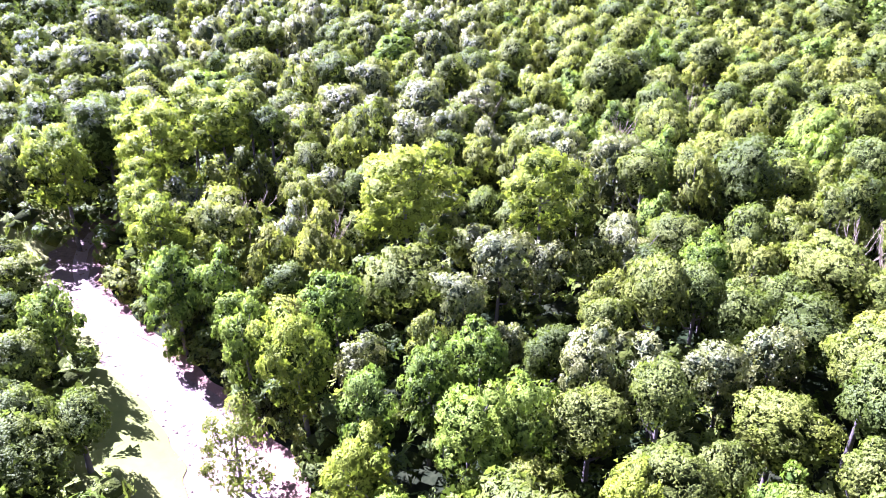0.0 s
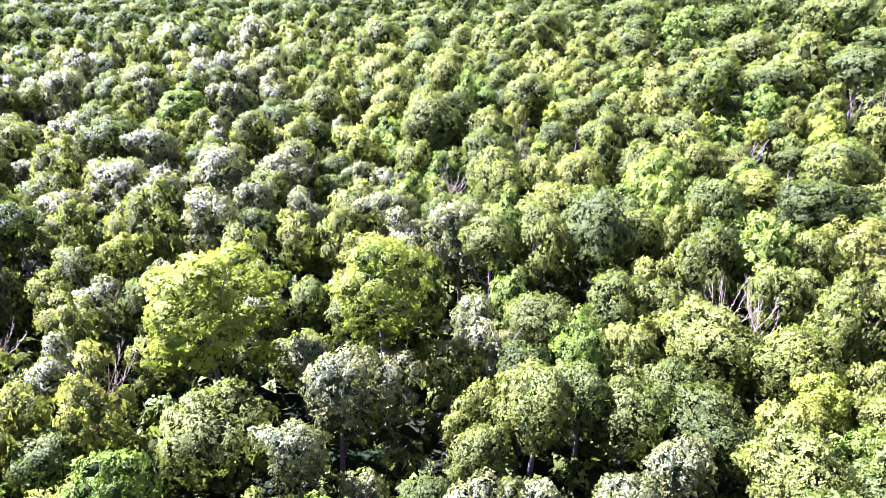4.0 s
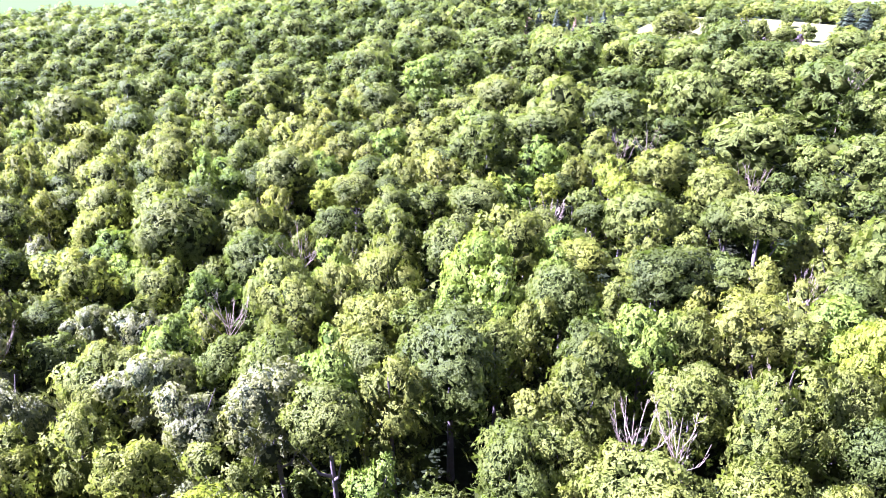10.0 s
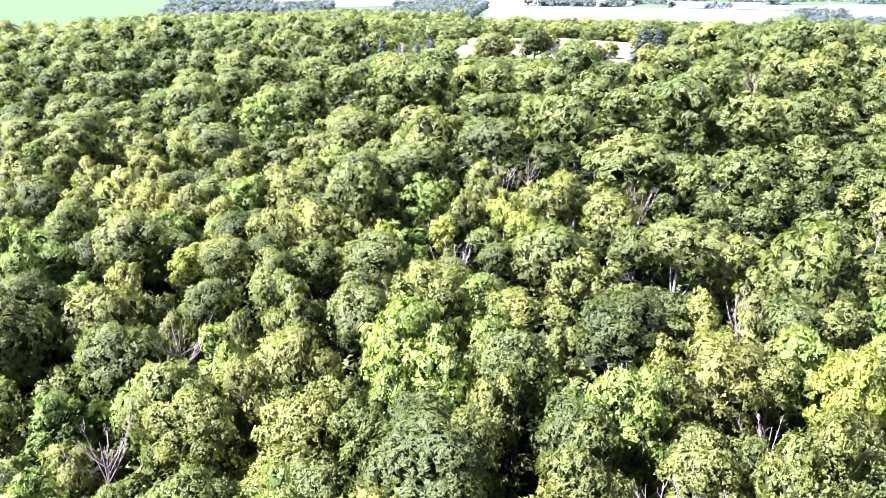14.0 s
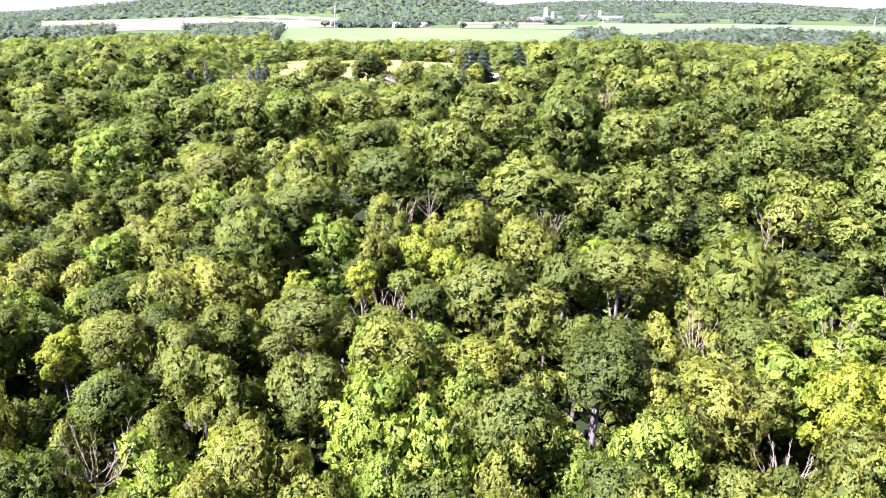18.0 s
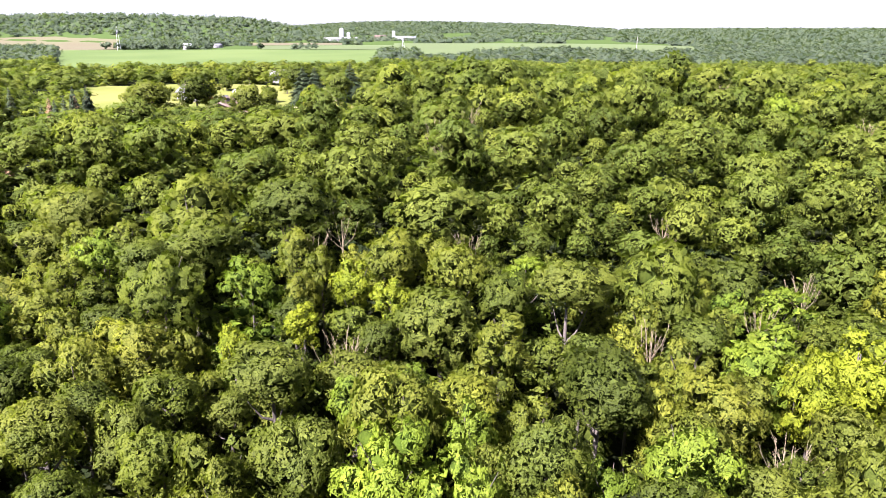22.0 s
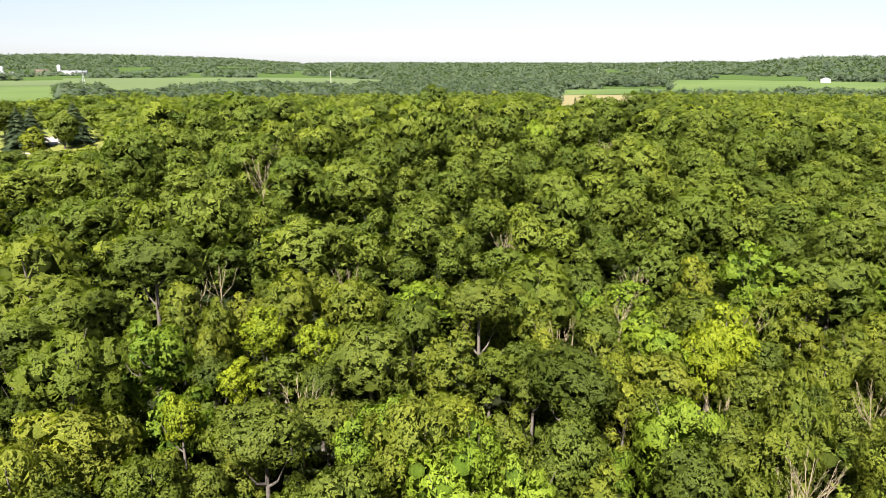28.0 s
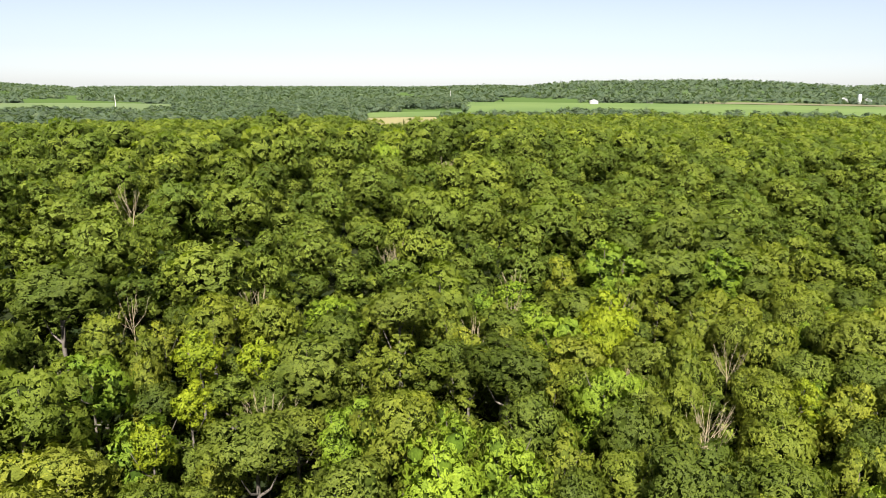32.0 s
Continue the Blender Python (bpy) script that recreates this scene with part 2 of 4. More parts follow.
def ground_z(x, y):
    """Height of the bare ground: a shallow valley that climbs to a ridge, a lower farming plain beyond it, and far hills."""
    x, y = np.asarray(x, float), np.asarray(y, float)
    a, b = np.clip(x / 100, -1.1, 2.0), np.clip(y / 100, -1.2, 2.2)
    near = 2.8 + 0.6 * a + 3.03 * b + 5.04 * a * a - 0.8 * a * b - 0.33 * b * b
    near = 22.0 - 1.5 * np.logaddexp(0, (22.0 - near) / 1.5)
    near = near + 0.6 * np.sin(x / 17 + 1) * np.cos(y / 21) + 0.35 * np.sin(x / 7.3) * np.sin(y / 8.9 + 2)
    near = near + 3.2 * np.exp(-((x - 132) / 24) ** 2) * smooth(45, 85, y) * smooth(200, 150, y) - 1.8 * np.exp(-((x - 86) / 20) ** 2 - ((y - 62) / 40) ** 2)
    r = np.hypot(x - 10, y - 100)
    az = np.degrees(np.arctan2(x - 10, y - 100))
    late = 150 * smooth(92, 80, az) * smooth(20, 50, az)
    plain = 12 + 13 * smooth(1500, 3100, r)
    fall = smooth(98, 110, az)
    z = near + (plain - near) * smooth(270 - 50 * fall, 560 - 150 * fall, r - late)
    for hz, d, w, l, h in HILLS:
        s, c = math.sin(radians(hz)), math.cos(radians(hz))
        u, v = (x - 10) * c - (y - 100) * s, (x - 10) * s + (y - 100) * c - d
        z = z + h * np.exp(-(u / w) ** 2 - (v / l) ** 2)
    s, c = math.sin(radians(115)), math.cos(radians(115))
    u, v = (x - 10) * c - (y - 100) * s, (x - 10) * s + (y - 100) * c - 1300
    z = z - 10 * np.exp(-(u / 220) ** 2 - (v / 560) ** 2)
    bed = np.exp(-((x - creek_x(y)) / 6.0) ** 4) * smooth(150, 120, y) * smooth(-30, 0, y)
    return z - 1.4 * bed


def creek_x(y):
    """Middle line of the creek."""
    return -15.0 - 0.87 * (y - 44) + 0.8 * np.sin(y / 7.0) + 0.02 * np.clip(y - 70, 0, 34) ** 2


def polar(az, d):
    """A place on the plateau by its bearing and distance from the middle of the flight."""
    return 10 + d * math.sin(radians(az)), 100 + d * math.cos(radians(az))


def mesh_of(name, verts, faces, mat, smooth_faces=False, second=None, first_count=0, facing=None):
    """A mesh from an array of vertices and arrays of triangles and quads."""
    me = bpy.data.meshes.new(name)
    faces = [f for f in faces if len(f)]
    loops = np.concatenate([f.ravel() for f in faces]).astype(np.int32)
    sizes = np.concatenate([np.full(len(f), f.shape[1]) for f in faces])
    starts = np.concatenate([[0], np.cumsum(sizes)[:-1]]).astype(np.int32)
    me.vertices.add(len(verts))
    me.vertices.foreach_set("co", np.asarray(verts, np.float32).ravel())
    me.loops.add(len(loops))
    me.loops.foreach_set("vertex_index", loops)
    me.polygons.add(len(starts))
    me.polygons.foreach_set("loop_start", starts)
    me.update(calc_edges=True)
    if smooth_faces:
        me.polygons.foreach_set("use_smooth", np.ones(len(starts), bool))
    me.materials.append(mat)
    if second:
        me.materials.append(second)
        me.polygons.foreach_set("material_index", (np.arange(len(starts)) >= first_count).astype(np.int32))
    if facing is not None:
        me.attributes.new("custom_normal", "FLOAT_VECTOR", "POINT").data.foreach_set("vector", np.asarray(facing, np.float32).ravel())
    return me


def sheet(name, xs, ys, mat, lift=0.0, warp=None):
    """A draped sheet over a grid in plan; warp bends the grid into its shape."""
    gx, gy = np.meshgrid(xs, ys)
    if warp:
        gx, gy = warp(gx, gy)
    v = np.stack([gx, gy, ground_z(gx, gy) + lift], -1).reshape(-1, 3)
    n, m = gx.shape
    i = (np.arange(n - 1)[:, None] * m + np.arange(m - 1)[None]).ravel()
    return new(name, mesh_of(name, v, [np.stack([i, i + 1, i + m + 1, i + m], 1)], mat, True))


# ---- ground ----
far = np.concatenate([np.linspace(-3400, -440, 40), np.linspace(-410, 410, 150), np.linspace(440, 3400, 40)])
ground_x = np.unique(np.concatenate([far + 10, np.arange(-72, 6, 1.5)]))
ground_y = np.unique(np.concatenate([far + 60, np.arange(16, 92, 1.5)]))
tagged(sheet("ground", ground_x, ground_y, FLOOR), "woodland ground of leaf litter and low growth, darkened for the shade under the trees", "ground", kind="structure")


def bearing_sheet(name, mat, az0, az1, d0, d1, label, lift=0.5, n=24):
    """A field between two bearings and two distances; d0 and d1 may be pairs, for edges that run askew."""
    d0 = d0 if isinstance(d0, tuple) else (d0, d0)
    d1 = d1 if isinstance(d1, tuple) else (d1, d1)

    def warp(u, w):
        az = np.radians(az0 + (az1 - az0) * u)
        near, away = d0[0] + (d0[1] - d0[0]) * u, d1[0] + (d1[1] - d1[0]) * u
        d = near + (away - near) * w
        return 10 + d * np.sin(az), 100 + d * np.cos(az)
    s = np.linspace(0, 1, n)
    return tagged(sheet(name, s, s, mat, lift, warp), label, "field", kind="structure")


FIELDS = [
    ("lawn", GRASS, 64.5, 76, (262, 238), (400, 372), "sunlit mown lawn round the farmhouses", 0.25),
    ("lawn", GRASS, 76, 86, (238, 234), (372, 330), "sunlit grass beside a gravel drive", 0.25),
    ("field", CROP, 62, 85.0, (480, 470), (1340, 1180), "bright green level crop field", 0.5),
    ("field", STUBBLE, 45, 66, (1250, 1346), (1900, 1800), "tan stubble field at the foot of the hills", 0.5),
    ("field", PALE, 76, 86, (1262, 1186), (1480, 1480), "pale green crop field before the hills", 0.5),
    ("field", PALE, 86, 109, (960, 1150), (1600, 1550), "pale green crop field beyond the wood", 0.5),
    ("field", STUBBLE, 75, 82, 1490, 1640, "tan field edge beside the far farm", 0.6),
    ("field", HAY, 122.2, 128.4, (600, 660), (900, 880), "pale yellow cut field at the wood's edge", 0.5),
    ("field", CROP, 122.8, 130.8, (906, 886), (1080, 1040), "green crop strip beyond the cut field", 0.5),
    ("field", CROP, 131, 165, (860, 800), (1500, 1450), "long green crop field under the wooded hill", 0.5),
    ("field", STUBBLE, 149, 168, (1506, 1460), (1600, 1560), "pale strip of dry grass along the field", 0.6),
    ("clearing", GRASS, 140.8, 143.8, 326, 352, "small bright grassy clearing in the wood", 0.3),
]
for f in FIELDS:
    bearing_sheet(f[0], f[1], f[2], f[3], f[4], f[5], f[6], f[7])

# ---- creek ----
cy = np.linspace(-20, 106, 253)


def creek_warp(u, w):
    """Across and along the creek; the edges wander more the further they lie from the middle."""
    wide = 2.5 - 1.0 * smooth(60, 84, w) + 0.3 * np.sin(w / 6.0) + 0.25 * np.sin(w / 2.7 + u)
    stray = (0.55 * np.sin(w / 3.1 + 2.0 * np.sign(u)) + 0.35 * np.sin(w / 1.3 + 3 * np.sign(u)) + 0.22 * np.sin(w / 0.6 + u)) * np.clip(np.abs(u) - 0.3, 0, 1)
    return creek_x(w) + u * wide + stray, w


WATER, wnt, wp = material("creek_water")
wp.inputs["Base Color"].default_value = (0.15, 0.105, 0.075, 1)
wp.inputs["Roughness"].default_value = 0.3
wnn = world_noise(wnt, 1.6, 4.0)
wb = wnt.nodes.new("ShaderNodeBump")
wb.inputs["Strength"].default_value, wb.inputs["Distance"].default_value = 0.5, 0.12
wnt.links.new(wnn.outputs["Fac"], wb.inputs["Height"])
wnt.links.new(wb.outputs["Normal"], wp.inputs["Normal"])
tagged(sheet("gravel_bar", np.linspace(-2.35, 1.9, 24), cy, SAND, 0.10, creek_warp), "pale sand and gravel bed beside the creek", "gravel", kind="structure")
tagged(sheet("creek_water", np.linspace(-0.2, 0.85, 9), cy, WATER, 0.16, creek_warp), "shallow brown creek glinting in the sun", "water", kind="structure")
tagged(sheet("creek_bank", np.linspace(1.25, 2.1, 7), cy, EARTH, 0.20, creek_warp), "bare brown earth bank along the creek", "bank", kind="structure")
tagged(sheet("meadow", np.linspace(-6.4, -1.75, 16), cy, GRASS, 0.18, creek_warp), "sunlit strip of long grass beside the creek", "grass", kind="structure")

# stones on the gravel
stones = np.random.default_rng(21)
sv, sf, sk = [], [], 0
iv, it = (np.array([(1, 0, 0), (0, 1, 0), (-1, 0, 0), (0, -1, 0), (0, 0, 0.7), (0, 0, -0.3)], float), np.array([(0, 1, 4), (1, 2, 4), (2, 3, 4), (3, 0, 4)]))
for w in stones.uniform(28, 92, 900):
    px, py = creek_warp(np.array(stones.uniform(-2.2, 1.3)), np.array(w))
    size = 0.08 + 0.22 * stones.random() ** 3
    sv.append(iv * size * stones.uniform(0.7, 1.3, (6, 3)) + np.array([px, py, ground_z(px, py) + 0.11]))
    sf.append(it + sk)
    sk += 6
tagged(new("creek_stones", mesh_of("creek_stones", np.concatenate(sv), [np.concatenate(sf)], SAND)), "pale stones strewn over the gravel bed", "stones", kind="stuff")

# ---- trees ----
def ico():
    """A twenty-sided ball: vertices and triangles."""
    t = (1 + 5 ** 0.5) / 2
    v = np.array([(-1, t, 0), (1, t, 0), (-1, -t, 0), (1, -t, 0), (0, -1, t), (0, 1, t), (0, -1, -t), (0, 1, -t), (t, 0, -1), (t, 0, 1), (-t, 0, -1), (-t, 0, 1)], float)
    f = np.array([0, 11, 5, 0, 5, 1, 0, 1, 7, 0, 7, 10, 0, 10, 11, 1, 5, 9, 5, 11, 4, 11, 10, 2, 10, 7, 6, 7, 1, 8,
                  3, 9, 4, 3, 4, 2, 3, 2, 6, 3, 6, 8, 3, 8, 9, 4, 9, 5, 2, 4, 11, 6, 2, 10, 8, 6, 7, 9, 8, 1]).reshape(-1, 3)
    return v / np.linalg.norm(v[0]), f


def ball(fine):
    """A ball of 20 or, coarser, 8 triangles."""
    if fine:
        return ico()
    v = np.array([(1, 0, 0), (0, 1, 0), (-1, 0, 0), (0, -1, 0), (0, 0, 1), (0, 0, -1)], float)
    return v * 1.12, np.array([(0, 1, 4), (1, 2, 4), (2, 3, 4), (3, 0, 4), (1, 0, 5), (2, 1, 5), (3, 2, 5), (0, 3, 5)])


def unit(v):
    return v / (np.linalg.norm(v, axis=1)[:, None] + 1e-9)


def crown_arrays(rng, radius, height, boughs, leaves, size, clumps=6, flat=0.82, spread=(0.40, 0.78), lump=(0.29, 0.48), low=-0.85, ragged=0.14, loose=0.40, cores=99, fine=False, core=0.62):
    """A crown: a dome of boughs, each a heap of leafy clumps, with sprays of leaves over the clumps and inner masses that close it.
    Gives vertices about the crown's middle, triangles, how many of them are leaves, and the way that each vertex faces."""
    squash = np.array([1, 1, flat])
    k = np.arange(boughs) + 0.5
    z = 1 - (1 - low) * k / boughs
    a = k * 2.39996 + rng.uniform(0, 6.28)
    out = np.sqrt(np.maximum(0, 1 - z * z))
    way = np.stack([np.cos(a) * out, np.sin(a) * out, z], 1)
    # lopsided crowns: one side reaches further and higher
    lean = rng.uniform(0, 6.28)
    reach = 1 + 0.22 * np.cos(a - lean)[:, None] * np.array([1, 1, 0.8])
    c = way * reach * np.array([radius, radius, height]) * rng.uniform(*spread, (boughs, 1)) + rng.normal(0, 0.06 * radius, (boughs, 3))
    c[:, 2] *= np.where(c[:, 2] < 0, 1.5, 1.0)
    c = np.vstack([c, [[0, 0, 0.05 * height]]])
    way = np.vstack([way, [[0, 0, 1]]])
    r = np.append(radius * rng.uniform(*lump, boughs), radius * 0.5)
    # clumps on the outer faces of the boughs
    i = np.repeat(np.arange(len(r)), clumps)
    d = unit(0.75 * way[i] + rng.normal(0, 0.75, (len(i), 3)) + np.array([0, 0, 0.3]))
    cc = c[i] + d * (r[i] * 0.74)[:, None] * squash
    deep = np.zeros(len(cc), bool)
    for j in range(len(r)):
        deep |= (i != j) & (np.sum(((cc - c[j]) / squash) ** 2, 1) < (0.66 * r[j]) ** 2)
    i, cc = i[~deep], cc[~deep]
    cr = r[i] * rng.uniform(0.34, 0.56, len(i))
    # the boughs themselves count as the widest clumps
    i, cc, cr = np.append(i, np.arange(len(r))), np.vstack([cc, c]), np.append(cr, r * 0.98)
    # leaves on the clumps
    pts, ways, have = [], [], 0
    while have < leaves:
        q = rng.choice(len(cr), leaves * 2, p=cr ** 2 / np.sum(cr ** 2))
        d = unit(rng.normal(0, 1, (len(q), 3)) + 0.3 * unit(cc[q] - c[i[q]]) + np.array([0, 0, 0.35]))
        p = cc[q] + d * (cr[q] * (1 + rng.normal(0, ragged, len(q))))[:, None] * squash
        inside = np.zeros(len(p), bool)
        for j in range(len(r)):
            inside |= np.sum(((p - c[j]) / squash) ** 2, 1) < (0.84 * r[j]) ** 2
        keep = ~inside
        pts.append(p[keep])
        ways.append((0.75 * d + 0.55 * unit((p - c[i[q]]) / squash))[keep])
        have += int(keep.sum())
    p, d = np.concatenate(pts)[:leaves], np.concatenate(ways)[:leaves]
    n = unit(unit(d) + rng.normal(0, loose, d.shape) + np.array([0, 0, 0.08]))
    u = unit(np.cross(n, rng.normal(0, 1, n.shape)))
    w = np.cross(n, u)
    s = (size * rng.uniform(0.6, 1.4, leaves))[:, None]
    verts = [np.stack([p - u * s - n * s * 0.2, p + u * s - n * s * 0.2, p + w * s * 1.3], 1).reshape(-1, 3)]
    faces, facing, k = [np.arange(leaves * 3).reshape(-1, 3)], [np.repeat(unit(d) + 0.25 * n, 3, 0)], leaves * 3
    iv, it = ball(fine)
    for j in np.argsort(-r)[:cores]:
        verts.append(iv * (r[j] * core * rng.uniform(0.86, 1.1, (len(iv), 1))) * squash + c[j])
        faces.append(it + k)
        facing.append(iv)
        k += len(iv)
    v = np.concatenate(verts)
    facing = unit(0.9 * unit(np.concatenate(facing)) + 0.75 * unit(v / np.array([radius, radius, height]) + np.array([0, 0, 0.12])))
    return v, [np.concatenate(faces)], leaves, facing


def tube(path, radii, sides=6):
    """A bent, tapering limb."""
    path, radii = np.asarray(path, float), np.asarray(radii, float)
    a = np.arange(sides) * 2 * np.pi / sides
    rings = []
    for i, (p, r) in enumerate(zip(path, radii)):
        t = path[min(i + 1, len(path) - 1)] - path[max(i - 1, 0)]
        t /= np.linalg.norm(t) + 1e-9
        u = np.cross(t, [0.3, 0.9, 0.1])
        u /= np.linalg.norm(u)
        w = np.cross(t, u)
        rings.append(p + r * (np.cos(a)[:, None] * u + np.sin(a)[:, None] * w))
    v = np.concatenate(rings)
    f = []
    for i in range(len(path) - 1):
        for j in range(sides):
            k = (j + 1) % sides
            f.append((i * sides + j, i * sides + k, (i + 1) * sides + k, (i + 1) * sides + j))
    return v, np.array(f)


def join(pieces):
    verts, faces, k = [], [], 0
    for v, f in pieces:
        verts.append(v)
        faces.append(f + k)
        k += len(v)
    return np.concatenate(verts), [np.concatenate(faces)]


def trunk_arrays(rng, top, r0, reach, limbs=5):
    lean = rng.normal(0, 0.25, 2)
    main = [(lean[0] * s * s, lean[1] * s * s, top * s) for s in (-0.04, 0.0, 0.35, 0.7, 1.0)]
    out = [tube(main, [r0 * 1.5, r0 * 1.25, r0 * 0.9, r0 * 0.6, r0 * 0.2], 7)]
    for i in range(limbs):
        s = rng.uniform(0.45, 0.8)
        a = i * 6.28 / limbs + rng.uniform(-0.4, 0.4)
        b = np.array([lean[0] * s * s, lean[1] * s * s, top * s])
        e = b + np.array([math.cos(a) * reach, math.sin(a) * reach, top * rng.uniform(0.15, 0.32)])
        m = (b + e) / 2 + np.array([0, 0, -0.05 * top])
        out.append(tube([b, m, e], [r0 * 0.5, r0 * 0.34, r0 * 0.1], 5))
    return join(out)


def bare_arrays(rng, top, r0, spread, limbs=9, twigs=7):
    """A dead tree: trunk, thin upswept limbs and a haze of twigs, like a vase."""
    main = [(0, 0, -0.4), (0, 0, 0), (rng.normal(0, 0.2), rng.normal(0, 0.2), top * 0.5), (rng.normal(0, 0.4), rng.normal(0, 0.4), top * 0.93)]
    out = [tube(main, [r0 * 1.3, r0 * 1.1, r0 * 0.65, 0.02], 6)]
    for i in range(limbs):
        a = i * 2.4 + rng.uniform(-0.3, 0.3)
        b = np.array([main[2][0], main[2][1], top * rng.uniform(0.5, 0.74)])
        o = spread * rng.uniform(0.5, 1.35)
        e = np.array([b[0] + math.cos(a) * o, b[1] + math.sin(a) * o, top * rng.uniform(0.86, 1.02)])
        m = (b + e) / 2 + np.array([math.cos(a), math.sin(a), 0]) * o * 0.18 + rng.normal(0, 0.12, 3)
        out.append(tube([b, m, e], [r0 * 0.30, r0 * 0.18, 0.012], 4))
        for j in range(twigs):
            q = (b + (m - b) * rng.uniform(0.5, 1)) if j % 2 else (m + (e - m) * rng.uniform(0, 0.9))
            g = q + np.array([math.cos(a + rng.normal(0, 0.7)) * 0.4, math.sin(a + rng.normal(0, 0.7)) * 0.4, 0.75]) * rng.uniform(0.5, 1.1) * spread * 0.55
            out.append(tube([q, (q + g) / 2 + rng.normal(0, 0.07, 3), g], [0.022, 0.016, 0.008], 3))
    return join(out)


def spruce_arrays(rng, top, radius, count=900):
    """Drooping needled boughs all round a stem, longest at the foot."""
    t = rng.random(count) ** 0.75
    z = top * (0.05 + 0.93 * (1 - t))
    whorl = 1 + 0.16 * np.sin(z * 5.0)
    rad = (radius * t ** 0.85 + 0.12) * whorl
    a = rng.uniform(0, 6.283, count)
    d = np.stack([np.cos(a), np.sin(a), np.zeros(count)], 1)
    s = np.stack([-np.sin(a), np.cos(a), np.zeros(count)], 1) * (0.13 * rad + 0.16)[:, None]
    L = (rad * rng.uniform(0.65, 1.15, count))[:, None]
    o = np.stack([np.zeros(count), np.zeros(count), z], 1)
    down = np.array([0, 0, -1.0])
    q = np.stack([o + d * L * 0.25, o + d * L * 0.65 + s + down * 0.12 * L, o + d * L + down * 0.4 * L, o + d * L * 0.65 - s + down * 0.12 * L], 1).reshape(-1, 3)
    return q, [np.arange(count * 4).reshape(-1, 4)]


def tree_kind(kind, seeds, radius, height, boughs, leaves, size, trunk_top, trunk_r, **more):
    """Prototypes of one kind of tree: crown and trunk meshes for each seed, with the crown's half-width and top; the later half has fewer, larger leaves."""
    out = []
    for i, s in enumerate(seeds):
        g = np.random.default_rng(s)
        light = i >= len(seeds) // 2
        v, f, n, facing = crown_arrays(g, radius, height * g.uniform(0.88, 1.12), boughs, int(leaves * (0.5 if light else 1)), size * (1.4 if light else 1), fine=True, **more)
        tv, tf = trunk_arrays(g, trunk_top, trunk_r, radius * 0.6, 3)
        wide = float(np.percentile(np.hypot(v[:, 0], v[:, 1]), 97))
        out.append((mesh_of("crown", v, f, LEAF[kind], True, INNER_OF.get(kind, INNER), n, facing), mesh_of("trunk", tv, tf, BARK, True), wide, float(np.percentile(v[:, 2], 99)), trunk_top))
    return out


KINDS = {
    "maple": tree_kind("maple", range(10, 18), 3.4, 3.5, 17, 2200, 0.25, 10.5, 0.22, spread=(0.42, 0.80), lump=(0.27, 0.45)),
    "oak": tree_kind("oak", range(20, 28), 3.9, 3.2, 20, 2400, 0.26, 10.5, 0.28, flat=0.76, spread=(0.40, 0.64), lump=(0.34, 0.50)),
    "ash": tree_kind("ash", range(30, 36), 3.2, 4.0, 22, 2100, 0.25, 11.0, 0.20, flat=0.7, spread=(0.5, 0.84), lump=(0.26, 0.40), ragged=0.18),
    "locust": tree_kind("locust", range(40, 46), 4.2, 4.4, 26, 3000, 0.27, 14.0, 0.26, clumps=6, flat=0.7, spread=(0.45, 0.86), lump=(0.24, 0.37), ragged=0.2),
    "poplar": tree_kind("poplar", range(50, 56), 3.3, 3.8, 19, 2100, 0.25, 11.5, 0.24),
    "elm": tree_kind("elm", range(60, 66), 2.9, 4.2, 18, 2000, 0.24, 11.0, 0.20, spread=(0.46, 0.8), lump=(0.28, 0.42), ragged=0.2),
    "sapling": tree_kind("elm", range(80, 82), 3.0, 3.6, 14, 1500, 0.22, 10.0, 0.16, spread=(0.45, 0.85), lump=(0.22, 0.36), ragged=0.3, cores=0),
    "shrub": tree_kind("shrub", range(70, 74), 1.9, 1.6, 7, 360, 0.24, 1.8, 0.07),
}
NAMES = {
    "maple": ("maple_tree", "green maple with a dense rounded crown", "maple trees of the wood"),
    "oak": ("oak_tree", "dark green oak with a broad lumpy crown", "oak trees of the wood"),
    "ash": ("ash_tree", "bright green ash with layered feathery boughs", "ash trees of the wood"),
    "locust": ("locust_tree", "tall yellow-green locust tree standing above the wood", "locust trees"),
    "poplar": ("poplar_tree", "grey-green poplar with glossy silvery leaves", "poplar trees"),
    "elm": ("elm_tree", "olive-green elm with a ragged upright crown", "elm trees of the wood"),
    "sapling": ("young_tree", "sparse olive-green young tree on the gravel bar", "young trees by the creek"),
    "shrub": ("shrub", "low green bush at the wood's edge", "bushes by the creek"),
}
rng = np.random.default_rng(5)
PROTO, planted = {}, []


